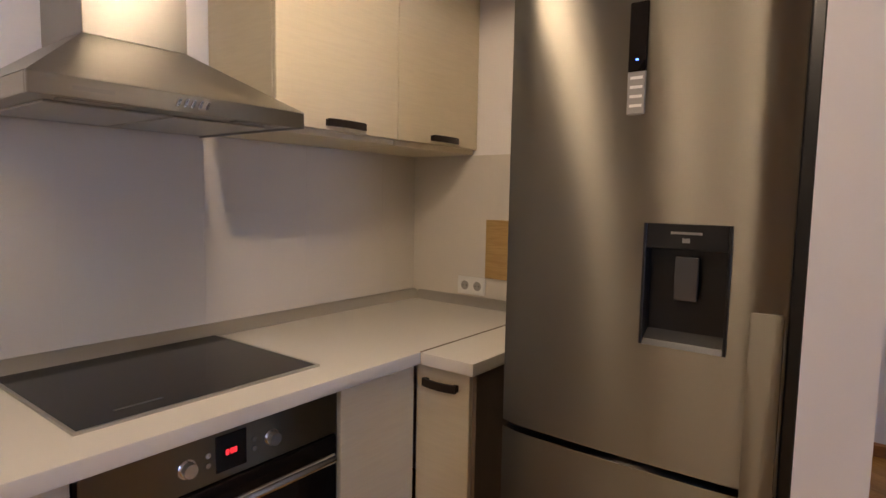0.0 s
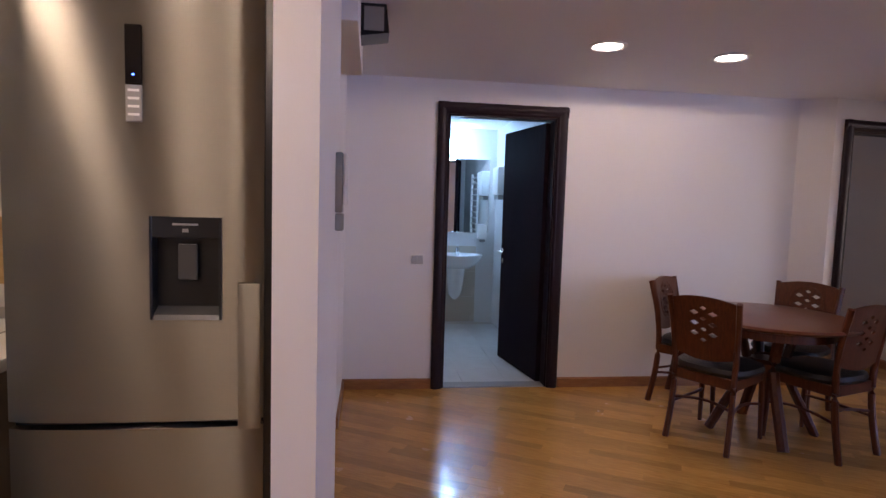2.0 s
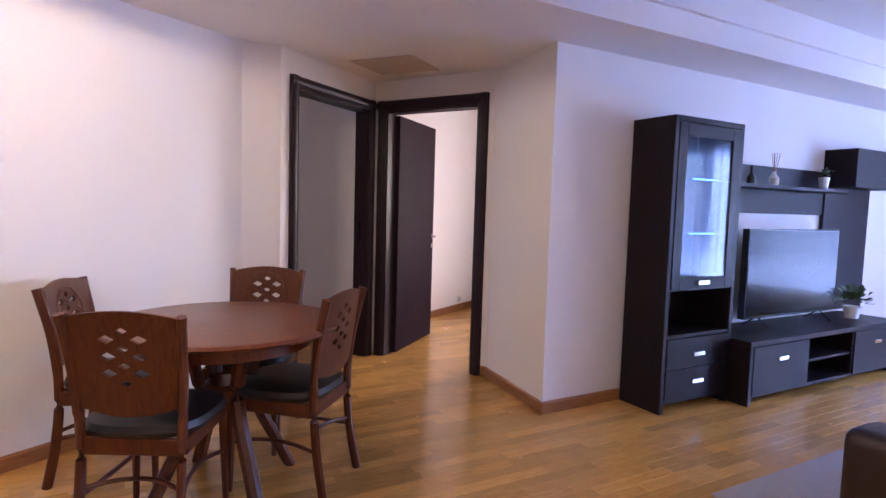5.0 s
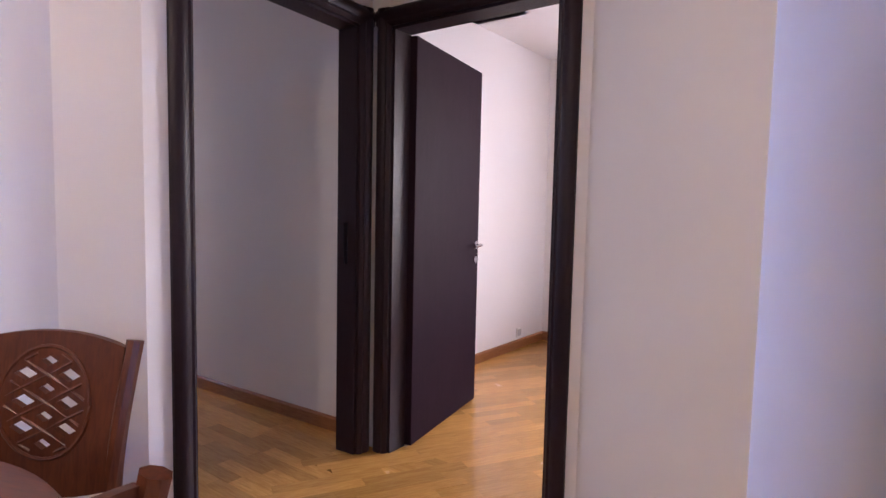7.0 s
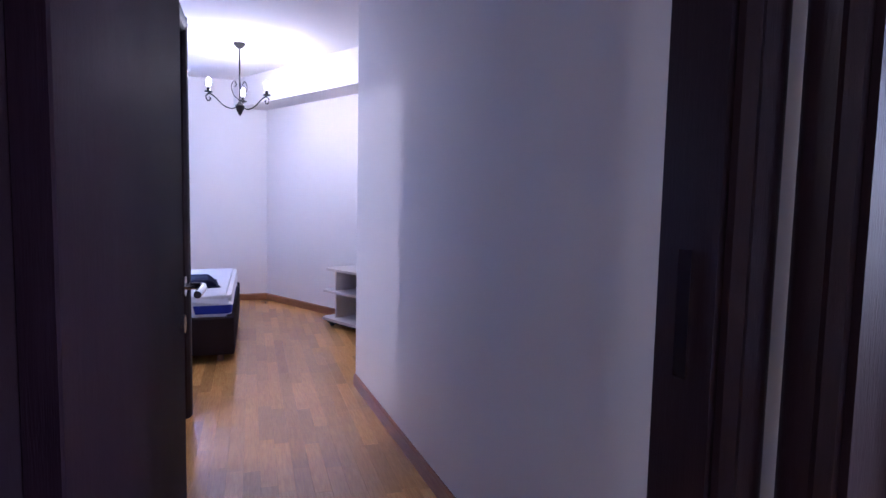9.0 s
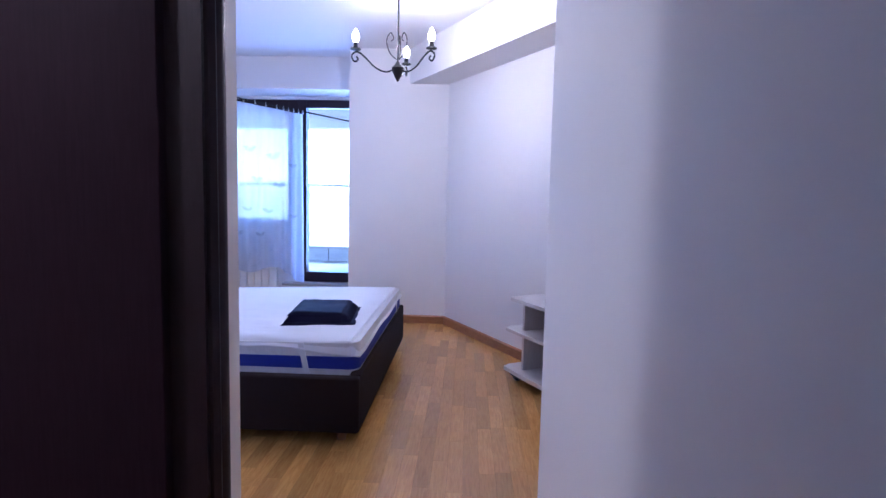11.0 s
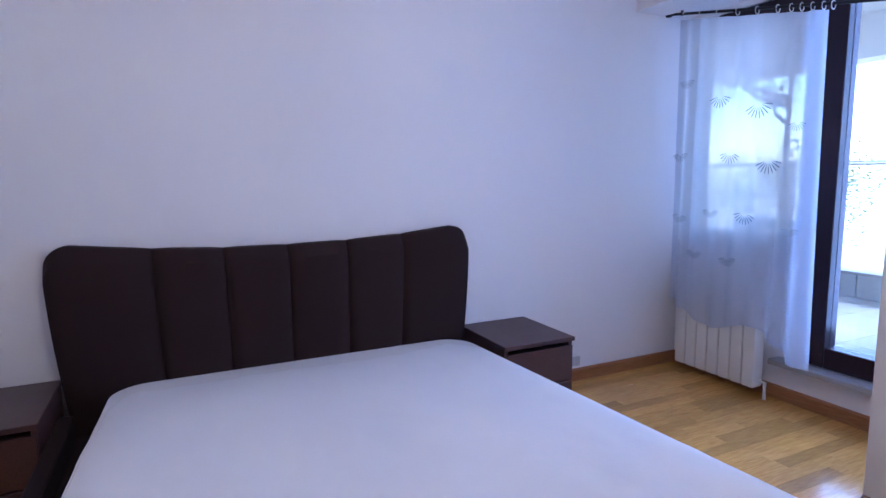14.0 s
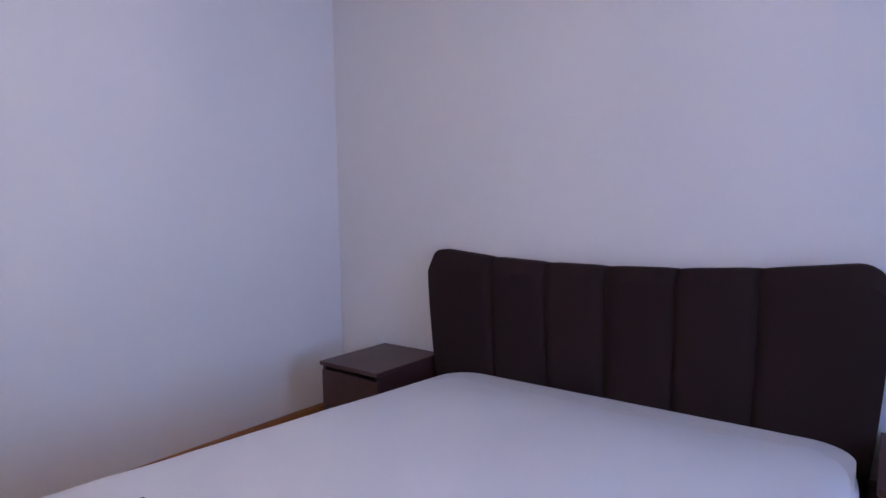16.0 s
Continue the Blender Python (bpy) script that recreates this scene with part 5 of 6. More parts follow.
# folded bag on the bed
bg2 = thing("folded_bag", pose(3.64, 7.87, 0.482, 0, 0, 6), "folded dark navy fabric bag lying on the bed", "bag")
for lvl, (a, b, z0, z1, soft) in enumerate(((0.205, 0.265, 0.0, 0.012, 0.86), (0.186, 0.244, 0.008, 0.052, 0.70), (0.160, 0.228, 0.042, 0.060, 0.80))):
    bm = bmesh.new()
    n = 32
    V = {}
    for i in range(n + 1):
        for j in range(n + 1):
            p, q = 2 * i / n - 1, 2 * j / n - 1
            e = max(abs(p), abs(q))
            x, y = a * p, b * q
            z = z1 - (z1 - z0) * max(0, (e - soft) / (1 - soft)) ** 2.2
            z += 0.006 * noise.noise(Vector((x * 7, y * 7, lvl * 3))) + 0.0025 * noise.noise(Vector((x * 26, y * 9, lvl + 5)))
            w = 1 + 0.025 * noise.noise(Vector((p * 1.5, q * 1.5, lvl + 9)))
            V[i, j] = bm.verts.new((x * w - 0.012 * lvl, y * w + 0.012 * lvl, max(z, z0 + 0.001)))
    for i in range(n):
        for j in range(n):
            bm.faces.new((V[i, j], V[i + 1, j], V[i + 1, j + 1], V[i, j + 1]))
    r = bmesh.ops.extrude_edge_only(bm, edges=[e for e in bm.edges if e.is_boundary])
    for v in [g for g in r["geom"] if isinstance(g, bmesh.types.BMVert)]:
        v.co.z = z0
    bmesh.ops.recalc_face_normals(bm, faces=bm.faces)
    part("fold", bm, BAGMAT, bg2)


def nightstand(m, label):
    """Origin at the wall, local x away from the wall, y along it."""
    ob = thing("nightstand", m, label, "nightstand", "nightstands beside the bed")
    part("top", boxes((0.0, 0.475, -0.205, 0.205, 0.437, 0.457), bevel=0.002), NIGHT, ob)
    part("side", boxes((0.0, 0.455, -0.20, -0.18, 0.0, 0.437)), NIGHT, ob)
    part("side", boxes((0.0, 0.455, 0.18, 0.20, 0.0, 0.437)), NIGHT, ob)
    part("back", boxes((0.0, 0.012, -0.18, 0.18, 0.03, 0.437)), NIGHT, ob)
    part("bottom", boxes((0.012, 0.44, -0.18, 0.18, 0.03, 0.046)), NIGHT, ob)
    for z0, z1 in ((0.05, 0.222), (0.232, 0.412)):
        part("drawer_front", boxes((0.448, 0.466, -0.198, 0.198, z0, z1), bevel=0.002), NIGHT, ob)
    part("drawer_body", boxes((0.02, 0.44, -0.17, 0.17, 0.06, 0.40)), NIGHT, ob)
    return ob


nightstand(pose(BX + 0.016, 9.245, 0), "dark brown two-drawer nightstand near the window")
nightstand(pose(BX + 0.016, 6.985, 0), "dark brown two-drawer nightstand near the corner")
switch_plate("wall_socket", pose(BX + 0.001, 9.83, 0.125, 0, 0, 90), "white double wall socket above the skirting", 0.10)
switch_plate("wall_socket", pose(7.157, 3.929, 0.137), "white wall socket low in the small room", 0.08, 1)

# media stand along the slanted wall; local x along the wall, y to the wall
SA = math.degrees(math.atan2(-0.873, 0.488))
ms = thing("media_stand", pose(4.755, 8.305, 0, 0, 0, SA), "low pale laminate media stand with open shelves", "shelf unit")


def bowed(x0, x1, d, z0, z1, bow):
    bm = bmesh.new()
    pts = [(x0, d), (x0 + 0.0, 0.06), (x0 + 0.03, 0.0)] + [(x0 + (x1 - x0) * k / 8, -bow * math.sin(math.pi * k / 8)) for k in range(1, 8)] + [(x1 - 0.03, 0.0), (x1, 0.06), (x1, d)]
    prism(bm, pts, 'z', z0, z1)
    return bm


part("top_board", bowed(0, 0.92, 0.37, 0.535, 0.557, 0.02), STAND, ms)
part("middle_shelf", bowed(-0.05, 0.62, 0.36, 0.325, 0.345, 0.01), STAND, ms)
part("bottom_board", bowed(-0.06, 0.95, 0.38, 0.055, 0.08, 0.02), STAND, ms)
part("side_panel", boxes((0.085, 0.105, 0.06, 0.36, 0.08, 0.325), (0.085, 0.105, 0.06, 0.36, 0.345, 0.535)), STAND, ms)
part("divider", boxes((0.60, 0.62, 0.05, 0.36, 0.08, 0.325), (0.60, 0.62, 0.05, 0.36, 0.345, 0.535)), STAND, ms)
part("side_panel", boxes((0.84, 0.86, 0.012, 0.36, 0.08, 0.535)), STAND, ms)
part("door", boxes((0.622, 0.838, 0.012, 0.03, 0.084, 0.531), bevel=0.002), STAND, ms, "plain pale door panel")
part("back_panel", boxes((0.35, 0.60, 0.345, 0.36, 0.14, 0.325)), STAND, ms)
part("plinth", boxes((0.02, 0.90, 0.02, 0.06, 0.03, 0.055)), BLACK, ms)
for x in (0.06, 0.86):
    for y in (0.05, 0.32):
        bm = bmesh.new()
        tube(bm, [(x - 0.012, y, 0.027), (x + 0.012, y, 0.027)], 0.027, 16)
        part("castor", bm, BLACK, ms)

# chandelier
ch = thing("chandelier", pose(4.005, 8.24, 0), "black wrought-iron three-bulb chandelier", "chandelier")
part("ceiling_rose", lathe([(0.05, BC - 0.001), (0.05, BC - 0.015), (0.02, BC - 0.045), (0.008, BC - 0.05)], 24), IRON, ch)
bm = bmesh.new()
tube(bm, [(0, 0, 2.01), (0, 0, BC - 0.03)], 0.006, 8)
part("stem", bm, IRON, ch)
part("finial", lathe([(0.004, 1.925), (0.016, 1.945), (0.034, 1.985), (0.04, 2.01), (0.02, 2.03), (0.008, 2.05)], 20), IRON, ch)
for k in range(3):
    a = radians(85 + 120 * k)
    c, s = math.cos(a), math.sin(a)

    def P(r, z):
        return (c * r, s * r, z)
    bm = bmesh.new()
    tube(bm, smooth_points([P(0.02, 2.0), P(0.08, 1.978), P(0.15, 2.00), P(0.215, 2.055), P(0.262, 2.08), P(0.296, 2.055), P(0.280, 2.02), P(0.255, 2.035), P(0.268, 2.052)], 5), 0.0055, 8)
    arm = part("arm", bm, IRON, ch)
    bm = bmesh.new()
    tube(bm, smooth_points([P(0.01, 2.06), P(0.055, 2.10), P(0.075, 2.17), P(0.05, 2.22), P(0.03, 2.19), P(0.045, 2.17)], 5), 0.0035, 6)
    part("scroll", bm, IRON, arm)
    cup = lathe([(0.012, 2.085), (0.034, 2.092), (0.030, 2.100), (0.014, 2.102), (0.014, 2.135), (0.010, 2.137)], 18, (c * 0.272, s * 0.272))
    part("cup", cup, IRON, arm)
    bu = lathe([(0.010, 2.136), (0.019, 2.152), (0.022, 2.168), (0.016, 2.192), (0.003, 2.215)], 18, (c * 0.272, s * 0.272))
    part("bulb", bu, BULB, arm, "glowing round bulb")
    point_lamp("chandelier_light", (4.005 + c * 0.272, 8.24 + s * 0.272, 2.235), 8, (1.0, 0.82, 0.66), 0.03)

# window and balcony door
wf = thing("window_1", pose(BX + 0.04, 10.68, 0), "dark framed window and balcony door", "window", kind="structure")
Y0, Y1 = 0.005, 0.085
part("window_frame", boxes((0, 0.10, Y0, Y1, 0.80, 2.2), (0.74, 0.84, Y0, Y1, 0.80, 2.2), (0.10, 0.74, Y0, Y1, 2.08, 2.2), (0.10, 0.74, Y0, Y1, 0.80, 0.92), bevel=0.004), WENGE, wf)
part("pane", boxes((0.10, 0.74, 0.04, 0.05, 0.92, 2.08)), GLASS, wf)
bdoor = part("balcony_door", boxes((0.842, 0.945, Y0 - 0.02, Y1, 0.252, 2.2), (1.56, 1.66, Y0 - 0.02, Y1, 0.252, 2.2), (0.945, 1.56, Y0 - 0.02, Y1, 2.115, 2.2), (0.945, 1.56, Y0 - 0.02, Y1, 0.252, 0.36), bevel=0.005), WENGE, wf, "dark framed balcony door")
part("pane", boxes((0.945, 1.56, 0.03, 0.04, 0.36, 2.115)), GLASS, bdoor)
for o in wf.children_recursive:
    if o.name.startswith("pane"):
        o.visible_shadow = False
part("window_sill", boxes((0.70, 1.60, -0.10, 0.0, 0.215, 0.245), bevel=0.005, seg=2), STONE, wf, "grey stone step sill")

# radiator
ra = thing("radiator", pose(BX + 0.135, 10.62, 0.06), "white panel radiator below the window", "radiator")
for k in range(7):
    part("column", boxes((k * 0.08 + 0.002, k * 0.08 + 0.078, -0.085, 0.0, 0, 0.57), bevel=0.014, seg=2), WHITEPL, ra)
part("top_rail", boxes((0.0, 0.56, -0.06, -0.02, 0.565, 0.58), bevel=0.003), WHITEPL, ra)
bm = bmesh.new()
tube(bm, [(0.56, -0.04, 0.04), (0.60, -0.04, 0.04), (0.60, -0.04, -0.055)], 0.01, 8)
part("pipe", bm, WHITEPL, ra)
part("bracket", boxes((0.1, 0.13, 0.0, 0.055, 0.1, 0.14), (0.42, 0.45, 0.0, 0.055, 0.1, 0.14), (0.42, 0.45, 0.0, 0.055, 0.45, 0.5)), WHITEPL, ra)

# curtain rod, sagging to one side, and sheer curtain
ROD0, ROD1 = Vector((1.775, 10.50, 2.235)), Vector((3.34, 10.56, 1.945))
rd = thing("curtain_rod", pose(0, 0, 0), "thin black curtain rod hanging slightly askew", "curtain rod")
bm = bmesh.new()
tube(bm, [ROD0, ROD1], 0.008, 10)
part("rod", bm, IRON, rd)
bm = bmesh.new()
tube(bm, [ROD0 + Vector((-0.03, 0, 0.004)), ROD0], 0.016, 12)
part("finial", bm, IRON, rd)
bm = bmesh.new()
tube(bm, [(1.87, 10.49, 2.26), (1.87, 10.49, 2.205)], 0.008, 8)
tube(bm, [(1.87, 10.49, 2.252), (1.93, 10.679, 2.252)], 0.007, 8)
part("bracket", bm, IRON, rd)


def rod_at(x):
    k = (x - ROD0.x) / (ROD1.x - ROD0.x)
    return ROD0.lerp(ROD1, k)


ct = thing("curtain", pose(0, 0, 0), "white sheer curtain with embroidered fan flowers", "curtain")
CX0, CX1 = 1.86, 2.735


def cur(u, v):
    x = CX0 + (CX1 - CX0) * u
    r = rod_at(x)
    top = r.z - 0.035
    bot = 0.42 + 0.05 * math.cos(u * 9.5) - 0.11 * u ** 2
    z = top + (bot - top) * v
    fold = 0.5 + 0.5 * v
    y = 10.50 - 0.01 + 0.030 * math.sin(u * 46) * fold * (1.0 if u > 0.76 or u < 0.16 else 0.35) + 0.012 * math.sin(u * 17 + 2 * v)
    return x + 0.02 * v * (u - 0.5), y, z


bm = bmesh.new()
nu, nv = 150, 40
V = {(i, j): bm.verts.new(cur(i / nu, j / nv)) for i in range(nu + 1) for j in range(nv + 1)}
for i in range(nu):
    for j in range(nv):
        bm.faces.new((V[i, j], V[i + 1, j], V[i + 1, j + 1], V[i, j + 1]))
sheet = part("cloth", bm, SHEER, ct)
for u in (0.02, 0.15, 0.28, 0.42, 0.55, 0.68, 0.76, 0.82, 0.88, 0.94, 0.99):
    x = CX0 + (CX1 - CX0) * u
    r = rod_at(x)
    bm = bmesh.new()
    tube(bm, [(x, r.y + 0.016 * math.cos(a * 0.7), r.z - 0.008 + 0.02 * math.sin(a * 0.7)) for a in range(10)], 0.003, 6)
    part("ring", bm, WHITEPL, ct, "small white curtain ring")


def fan(u, v, size, turn):
    bm = bmesh.new()
    cx, cy, cz = cur(u, v)
    for k in range(9):
        a = radians(turn + 200 + 17.5 * k)
        ps = []
        for t, w in ((0.25, 0.02), (0.6, 0.075), (0.9, 0.075), (1.0, 0.03), (0.9, -0.0), (0.6, -0.0)):
            px = math.cos(a) * t * size - math.sin(a) * (w - 0.035) * size
            pz = math.sin(a) * t * size + math.cos(a) * (w - 0.035) * size
            ps.append(bm.verts.new((cx + px, cy - 0.034, cz + pz)))
        bm.faces.new(ps)
    part("embroidered_flower", bm, EMBROIDERY, sheet, "embroidered fan flower")


for u, v, size, turn in ((0.38, 0.24, 0.075, 0), (0.66, 0.27, 0.085, 8), (0.46, 0.42, 0.07, -6), (0.72, 0.44, 0.08, 4), (0.34, 0.60, 0.06, 0), (0.6, 0.62, 0.07, -8), (0.5, 0.76, 0.06, 5), (0.25, 0.75, 0.06, -4),
                         (0.12, 0.2, 0.06, 0), (0.10, 0.45, 0.06, 5), (0.12, 0.66, 0.06, -5), (0.9, 0.3, 0.05, 0), (0.9, 0.6, 0.05, 0)):
    fan(u, v, size, turn)

# ---------------------------------------------------------------- balcony and outside
tagged(mesh_ob("balcony_floor", boxes((-3.4, 4.6, 10.80, 13.1, 0.10, 0.238)), CONCRETE, smooth=False), "concrete balcony slab", "balcony", kind="structure")
bal = thing("balcony_paving", pose(0, 0, 0), "grey balcony floor tiles", "paving", kind="structure")
for i in range(9):
    for j in range(5):
        part("tile", boxes((0.9 + i * 0.4, 1.295 + i * 0.4, 10.83 + j * 0.4, 11.225 + j * 0.4, 0.238, 0.25)), BALTILE, bal)
tagged(mesh_ob("balcony_ceiling", boxes((-3.4, 4.6, 10.80, 13.1, 2.45, 2.6), (-3.4, 4.6, 12.5, 12.75, 2.12, 2.45)), RENDER, smooth=False), "pale balcony soffit with front beam", "ceiling", kind="structure")
tagged(mesh_ob("balcony_side_wall", boxes((3.47, 3.63, 10.80, 12.95, 0.238, 2.45)), RENDER, smooth=False), "white balcony side wall", "wall", kind="structure")
kb = thing("parapet", pose(0, 0, 0.25), "low concrete block parapet of the balcony", "parapet", kind="structure")
for i in range(-12, 8):
    part("block", boxes((0.8 + i * 0.34, 1.13 + i * 0.34, 12.58, 12.75, 0.0, 0.19), bevel=0.006), CONCRETE, kb)
part("coping", boxes((-3.4, 3.6, 12.55, 12.78, 0.19, 0.215), bevel=0.004), STONE, kb)
rl = thing("balcony_rail", pose(0, 0, 0.46), "glass balcony railing with steel posts", "railing", kind="structure")
for x in (-2.8, -1.8, -0.8, 0.2, 1.2, 2.2, 3.2):
    bm = bmesh.new()
    tube(bm, [(x, 12.62, 0), (x, 12.62, 0.86)], 0.018, 12)
    ps = part("post", bm, CHROME, rl)
    for z in (0.15, 0.7):
        part("clamp", boxes((x - 0.03, x + 0.03, 12.63, 12.66, z, z + 0.05), bevel=0.004), CHROME, ps)
bm = bmesh.new()
tube(bm, [(-3.4, 12.62, 0.87), (3.6, 12.62, 0.87)], 0.02, 12)
part("handrail", bm, CHROME, rl)
for x0, x1 in ((-1.77, -0.83), (-0.77, 0.17), (0.23, 1.17), (1.23, 2.17), (2.23, 3.17)):
    part("glass_panel", boxes((x0, x1, 12.66, 12.67, 0.06, 0.80)), RAILGLASS, rl)
bl = thing("balcony_lamp", pose(3.0, 11.7, 2.45), "round white balcony ceiling lamp", "lamp")
part("shade", lathe([(0.11, 0), (0.11, -0.03), (0.08, -0.07), (0.02, -0.085)], 24), WHITEPL, bl)
ac = thing("balcony_unit", pose(1.35, 12.3, 0.25), "grey box unit standing on the balcony", "box")
part("casing", boxes((-0.35, 0.35, -0.14, 0.14, 0.05, 0.62), bevel=0.012, seg=2), GREYPL, ac)
for x in (-0.28, 0.28):
    part("foot", boxes((x - 0.03, x + 0.03, -0.13, 0.13, 0, 0.05)), BLACK, ac)
for k in range(9):
    part("slat", boxes((-0.28, 0.28, -0.146, -0.14, 0.12 + k * 0.05, 0.135 + k * 0.05)), WHITEPL, ac)

GZ = -6.0
tagged(mesh_ob("ground", boxes((-400, 400, -400, 400, GZ - 0.2, GZ)), GRASS, smooth=False), "pale paved ground far below the balcony", "ground", kind="structure")


def tree(m, h, seed):
    rnd = random.Random(seed)
    ob = thing("tree", m, "leafy tree outside the balcony", "tree", "trees outside")
    bm = bmesh.new()
    tube(bm, smooth_points([(0, 0, 0), (0.1, 0.05, h * 0.3), (0.0, 0.1, h * 0.65), (0.1, 0, h * 0.95)], 4), [0.20 - 0.014 * i for i in range(13)], 9)
    ends = []
    for k in range(14):
        a, z = rnd.uniform(0, 6.28), rnd.uniform(0.35, 0.9) * h
        l = rnd.uniform(0.9, 2.0)
        e = Vector((math.cos(a) * l, math.sin(a) * l, z + l * rnd.uniform(0.3, 0.9)))
        mid = Vector((math.cos(a) * l * 0.5, math.sin(a) * l * 0.5, z + l * 0.2))
        tube(bm, [(0.03, 0.05, z), mid, e], [0.06, 0.04, 0.015], 6)
        ends += [e, mid.lerp(e, 0.6)]
    part("trunk", bm, BARK, ob)
    bm = bmesh.new()
    for e in ends:
        for i in range(220):
            p = e + Vector((rnd.gauss(0, 0.40), rnd.gauss(0, 0.40), rnd.gauss(0, 0.32)))
            d = Vector((rnd.uniform(-1, 1), rnd.uniform(-1, 1), rnd.uniform(-0.6, 0.6))).normalized() * 0.07
            s = d.cross(Vector((rnd.uniform(-1, 1), rnd.uniform(-1, 1), 1))).normalized() * 0.03
            v = [bm.verts.new(q) for q in (p - d, p + s, p + d, p - s)]
            bm.faces.new(v)
    part("crown", bm, LEAF, ob)
    return ob


tree(pose(-4.6, 21.0, GZ), 10.6, 3)
tree(pose(-8.2, 20.0, GZ), 11.2, 8)

# living-room windows and their curtains, behind the walk
wl0 = Vector(uv(5.2, 0.0))
wdeg = math.degrees(math.atan2(NV.y, NV.x))
w2 = thing("window_2", pose(wl0.x, wl0.y, 0, 0, 0, wdeg), "wide dark framed living-room window", "window", kind="structure")
fx = [1.2, 2.333, 3.466, 4.6]
for a, b in zip(fx, fx[1:]):
    part("window_frame", boxes((a, a + 0.06, 0.02, 0.09, 0.15, 2.25), (b - 0.06, b, 0.02, 0.09, 0.15, 2.25), (a + 0.06, b - 0.06, 0.02, 0.09, 2.18, 2.25), (a + 0.06, b - 0.06, 0.02, 0.09, 0.15, 0.22)), WENGE, w2)
    pn = part("pane", boxes((a + 0.06, b - 0.06, 0.05, 0.056, 0.22, 2.18)), GLASS, w2)
    pn.visible_shadow = False
c2 = thing("curtain", pose(wl0.x, wl0.y, 0, 0, 0, wdeg), "long white sheer living-room curtain", "curtain")
bm = bmesh.new()
for side in (0, 1):
    V = {}
    for i in range(81):
        for j in range(3):
            u = i / 80
            x = 1.05 + side * 1.95 + u * 1.55
            V[i, j] = bm.verts.new((x, -0.12 + 0.04 * math.sin(u * 80), 2.26 - j * 1.12))
    for i in range(80):
        for j in range(2):
            bm.faces.new((V[i, j], V[i + 1, j], V[i + 1, j + 1], V[i, j + 1]))
part("cloth", bm, SHEER, c2)
tree(pose(13.0, -6.5, GZ), 8.6, 12)
tree(pose(12.0, -9.5, GZ), 8.0, 15)

# ---------------------------------------------------------------- ceiling fixtures
def downlight(x, y, watts, z=CZ, colour=WARM):
    ob = thing("downlight", pose(x, y, z), "round recessed ceiling downlight, switched on", "lamp", "ceiling downlights")
    part("rim", lathe([(0.105, -0.001), (0.108, -0.006), (0.09, -0.010), (0.082, -0.004)], 40), WHITEPL, ob)
    part("lens", lathe([(0.082, -0.002), (0.075, -0.006), (0.01, -0.0075)], 32), DOWN, ob, "glowing diffuser")
    spot_lamp("downlight_lamp", (x, y, z - 0.016), watts, colour)


downlight(1.46, 2.42, 20, colour=(1.0, 0.78, 0.56))
downlight(2.235, 2.48, 22, colour=(1.0, 0.78, 0.56))
downlight(-0.85, 0.58, 35)
downlight(-0.58, -0.42, 20)
downlight(-0.24, -0.67, 24)
downlight(2.63, 5.2, 60, 2.289)
# unseen downlight behind the walk's start, added to lift the kitchen's ambient light
downlight(-0.60, -1.75, 10)
tagged(mesh_ob("access_hatch", boxes((-0.22, 0.22, -0.25, 0.25, -0.006, 0.0), bevel=0.002), HATCH, pose(4.44, 2.98, CZ - 0.001, 0, 0, 6)), "beige ceiling access panel by the doors", "hatch")
gr = thing("air_grille", pose(COVE.x, COVE.y, 2.447, 0, 0, SLANT), "beige slatted air grille in the ceiling tray", "vent")
part("frame", boxes((0.02, 0.50, -0.0345, -0.0305, 0.0, 0.165)), BLACK, gr)
for k in range(8):
    part("slat", boxes((0.03, 0.49, -0.048, -0.034, 0.012 + k * 0.02, 0.022 + k * 0.02)), BOARD, gr)
point_lamp("bathroom_light", (1.12, 5.66, 1.98), 14, (0.33, 0.59, 1.0), 0.08)
dk = thing("low_cabinet", pose(7.2, 2.9, 0), "dark brown low cabinet in the small room", "cabinet")
part("body", boxes((-0.2, 0.39, -0.4, 0.4, 0.03, 0.48), bevel=0.003), NIGHT, dk)
part("plinth", boxes((-0.18, 0.38, -0.38, 0.38, 0.0, 0.03)), BLACK, dk)

# ---------------------------------------------------------------- tiles and planks
bs = thing("kitchen_backsplash", pose(0, 0, 0), "cream glazed wall tiles behind the worktop", "tiles", kind="structure")
part("grout", boxes((KX + 0.0005, KX + 0.0114, -1.2, KY - 0.001, 0.90, 1.58), (KX + 0.0114, -0.75, KY - 0.0114, KY - 0.0005, 0.90, 1.58)), GROUT, bs)


def tile_mesh(name, w, h, t, mat_):
    bm = bmesh.new()
    box(bm, 0, w, 0, t, 0, h, 0.0005)
    me = bpy.data.meshes.new(name)
    bm.to_mesh(me)
    bm.free()
    me.materials.append(mat_)
    return me


def piece(name, me, parent, m):
    ob = new(name, me)
    ob.parent = parent
    ob.matrix_basis = m
    return ob


TW = 0.436
for z0, z1 in ((0.901, 1.319), (1.3195, 1.58)):
    tm = tile_mesh("tile", TW - 0.0006, z1 - z0, 0.012, TILE)
    for k in range(7):
        piece("tile", tm, bs, pose(KX + 0.012, 1.501 - (k + 1) * TW, z0, 0, 0, 90))
    piece("tile", tile_mesh("tile", KY - 0.0125 - 1.501, z1 - z0, 0.012, TILE), bs, pose(KX + 0.012, 1.501, z0, 0, 0, 90))
    for k in range(2):
        piece("tile", tm, bs, pose(KX + 0.013 + k * TW, KY - 0.012, z0))
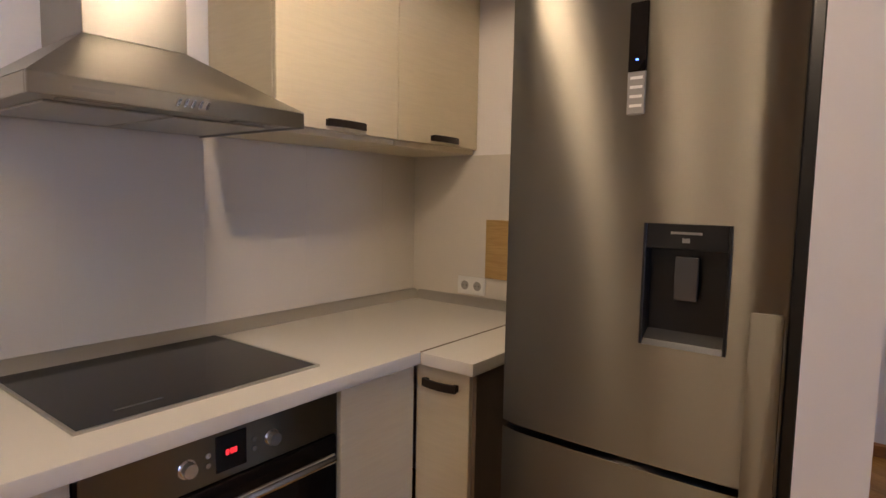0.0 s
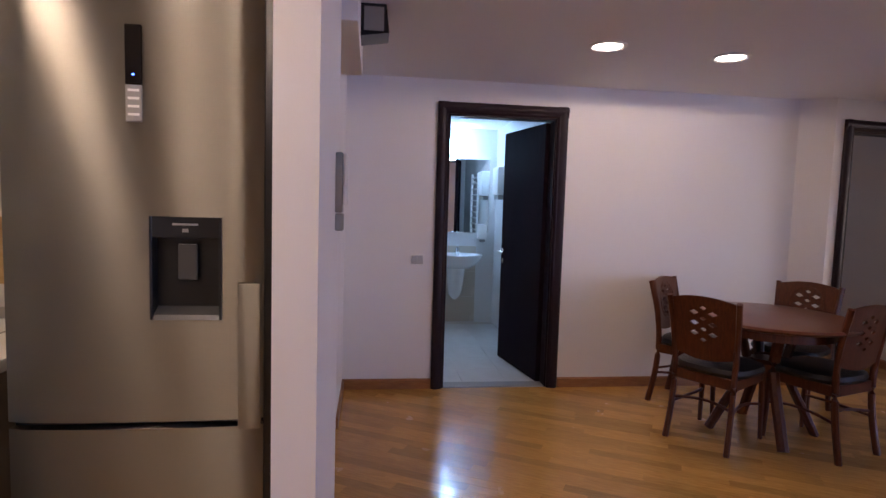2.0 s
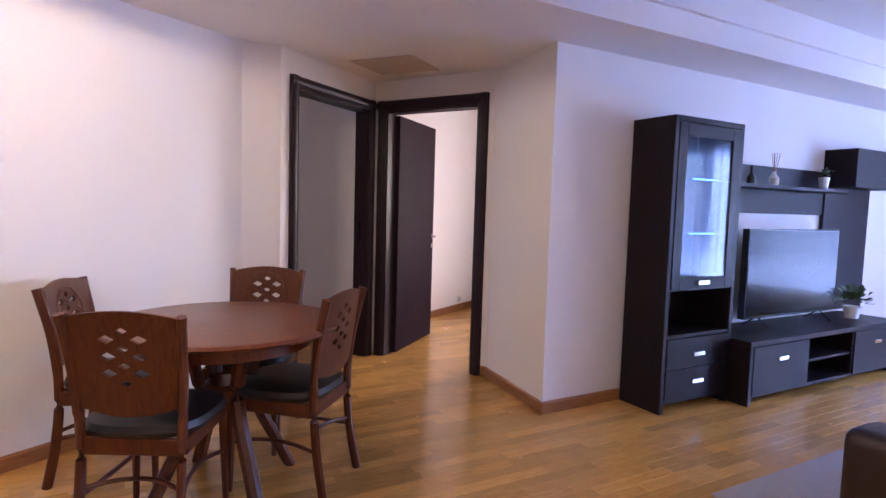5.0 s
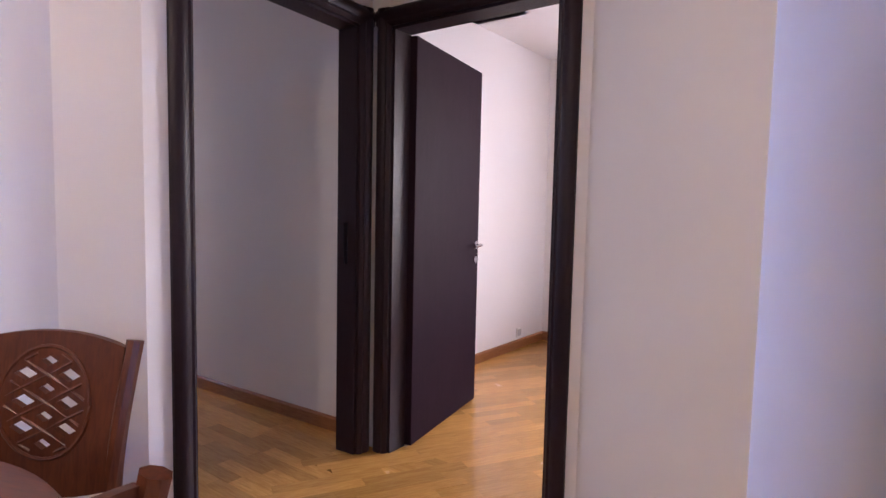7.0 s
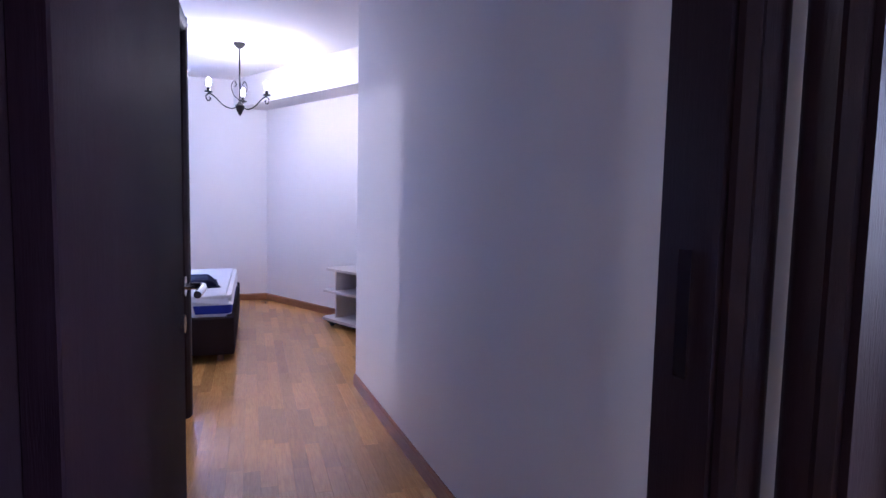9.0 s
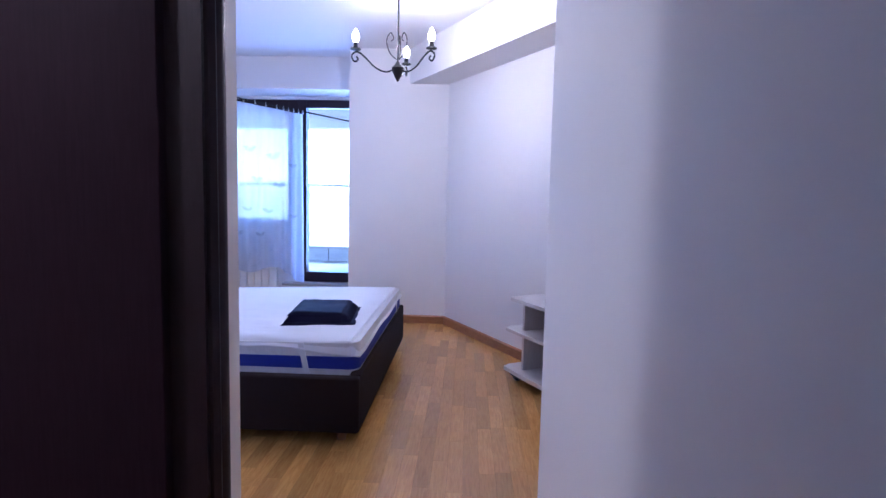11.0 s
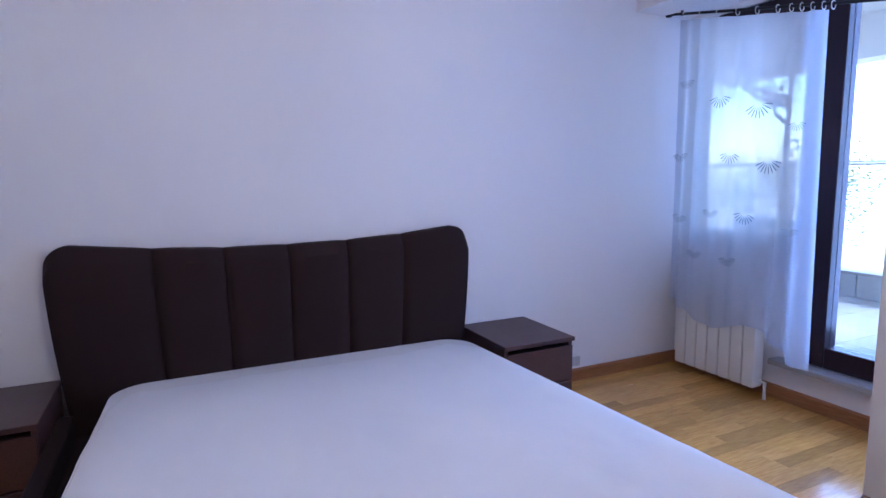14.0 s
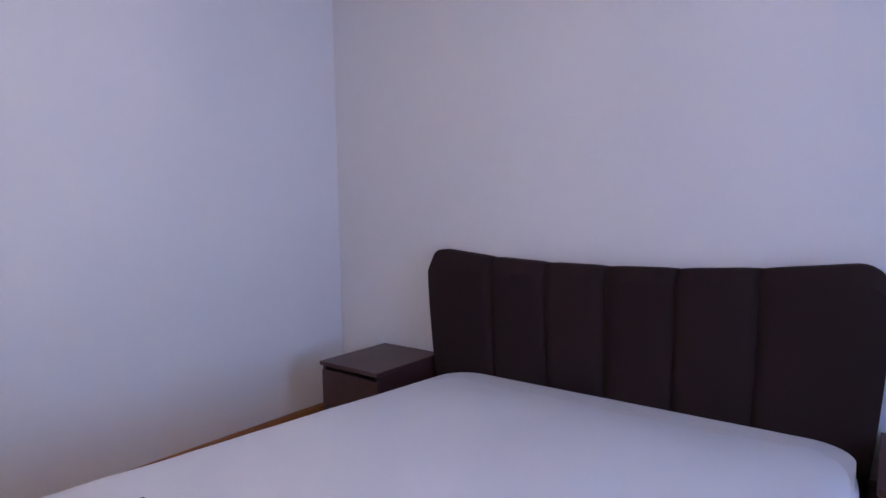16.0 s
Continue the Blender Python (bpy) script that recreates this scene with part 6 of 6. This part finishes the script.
bb = thing("wood_panel", pose(-1.362, KY - 0.0125, 1.03), "plain yellow wooden board on the tiles", "board")
part("board", boxes((0, 0.30, -0.008, 0, 0, 0.263), bevel=0.001), BOARD, bb)

# bathroom tiles
bf = thing("bathroom_floor", pose(0, 0, 0), "pale marbled bathroom floor tiles", "floor", kind="structure")
part("bed", boxes((0.2, 1.62, 3.60, 5.9, -0.012, -0.004)), GROUT, bf)
fm = tile_mesh("tile", 0.352, 0.352, 0.008, BATHFLOOR)
for i in range(4):
    for j in range(7):
        if 3.62 + j * 0.355 < 5.6:
            piece("tile", fm, bf, pose(0.202 + i * 0.355, 3.622 + j * 0.355, 0.004, -90, 0, 0) @ pose(0, -0.0, 0))
bt = thing("bathroom_wall_tiles", pose(0, 0, 0), "beige bathroom wall tiles", "tiles", kind="structure")
wm = tile_mesh("tile", 0.40, 0.297, 0.008, BATHTILE)
for i in range(4):
    for j in range(3):
        x = 0.20 + i * 0.403
        if x + 0.4 < 1.63:
            piece("tile", wm, bt, pose(x, 5.890, 0.005 + j * 0.30))

# parquet: separate strips along the walk, the rest joined
PW, PL = 0.07, 0.49


def plank_verts(x0, x1, y0, y1):
    c = 0.0006
    return [(x0, y0, -0.012), (x1, y0, -0.012), (x1, y1, -0.012), (x0, y1, -0.012), (x0, y0, -c), (x1, y0, -c), (x1, y1, -c), (x0, y1, -c),
            (x0 + c, y0 + c, 0), (x1 - c, y0 + c, 0), (x1 - c, y1 - c, 0), (x0 + c, y1 - c, 0)]


PF = [(0, 1, 5, 4), (1, 2, 6, 5), (2, 3, 7, 6), (3, 0, 4, 7), (4, 5, 9, 8), (5, 6, 10, 9), (6, 7, 11, 10), (7, 4, 8, 11), (8, 9, 10, 11)]
pme = bpy.data.meshes.new("plank")
pme.from_pydata([tuple(v) for v in plank_verts(0.0001, PW - 0.0001, 0.0001, PL - 0.0001)], [], PF)
pme.materials.append(PLANK)


def parquet(name, region, turn, near, label, level=0.0):
    """Strips over a region test; those for which near() holds are objects, up to 150."""
    ob = thing(name, pose(0, 0, level, 0, 0, turn), label, "floor", kind="structure")
    ca, sa = math.cos(radians(turn)), math.sin(radians(turn))
    rnd = random.Random(7)
    verts, faces, count = [], [], 0
    for i in range(-170, 171):
        off = rnd.uniform(0, PL)
        for j in range(-26, 27):
            x, y = i * PW, j * PL + off
            cx, cy = x + PW / 2, y + PL / 2
            wx, wy = ca * cx - sa * cy, sa * cx + ca * cy
            if not region(wx, wy):
                continue
            if count < 150 and near(wx, wy):
                piece("plank", pme, ob, pose(x, y, 0))
                count += 1
            else:
                n = len(verts)
                verts += plank_verts(x + 0.0001, x + PW - 0.0001, y + 0.0001, y + PL - 0.0001)
                faces += [tuple(q + n for q in f) for f in PF]
    me = bpy.data.meshes.new("planks")
    me.from_pydata(verts, [], faces)
    me.materials.append(PLANKS)
    rest = new("planks", me)
    rest.parent = ob
    tagged(rest, "oak parquet strips", kind="stuff")


def living(x, y):
    d = Vector((x, y)) - PIL
    if 0.6 < x < 1.7 and 3.4 < y < 3.74:
        return True
    if y > 3.56 or x < -1.85 or y < -3.45 or d.dot(U) > 5.2 or (d.dot(NV) > 5.05 and x > 2.4):
        return False
    if x > 4.9 and (Vector((x, y)) - PIL).dot(NV) < -0.15:
        return False
    return not (x > 3.8 and y > 3.50)


def sleeping(x, y):
    if 3.30 <= y < 6.15:
        return 3.6 < x < 5.0
    return 6.15 <= y < 10.95 and 1.5 < x < 6.2 and (x - 4.27) * 0.876 + (y - 9.91) * 0.482 < 0.3


def small_room(x, y):
    return 4.7 < x < 7.9 and 0.3 < y < 4.2 and (Vector((x, y)) - PIL).dot(NV) < 0


parquet("parquet_living", living, SLANT + 90, lambda x, y: 1.3 < x < 3.5 and 0.6 < y < 2.3, "oak strip parquet with satin lacquer")
parquet("parquet_bedroom", lambda x, y: sleeping(x, y), 0, lambda x, y: 3.9 < x < 4.8 and 4.2 < y < 9.4, "oak strip parquet with satin lacquer", -0.0012)
parquet("parquet_small_room", small_room, SLANT + 90, lambda x, y: False, "oak strip parquet with satin lacquer", -0.0024)
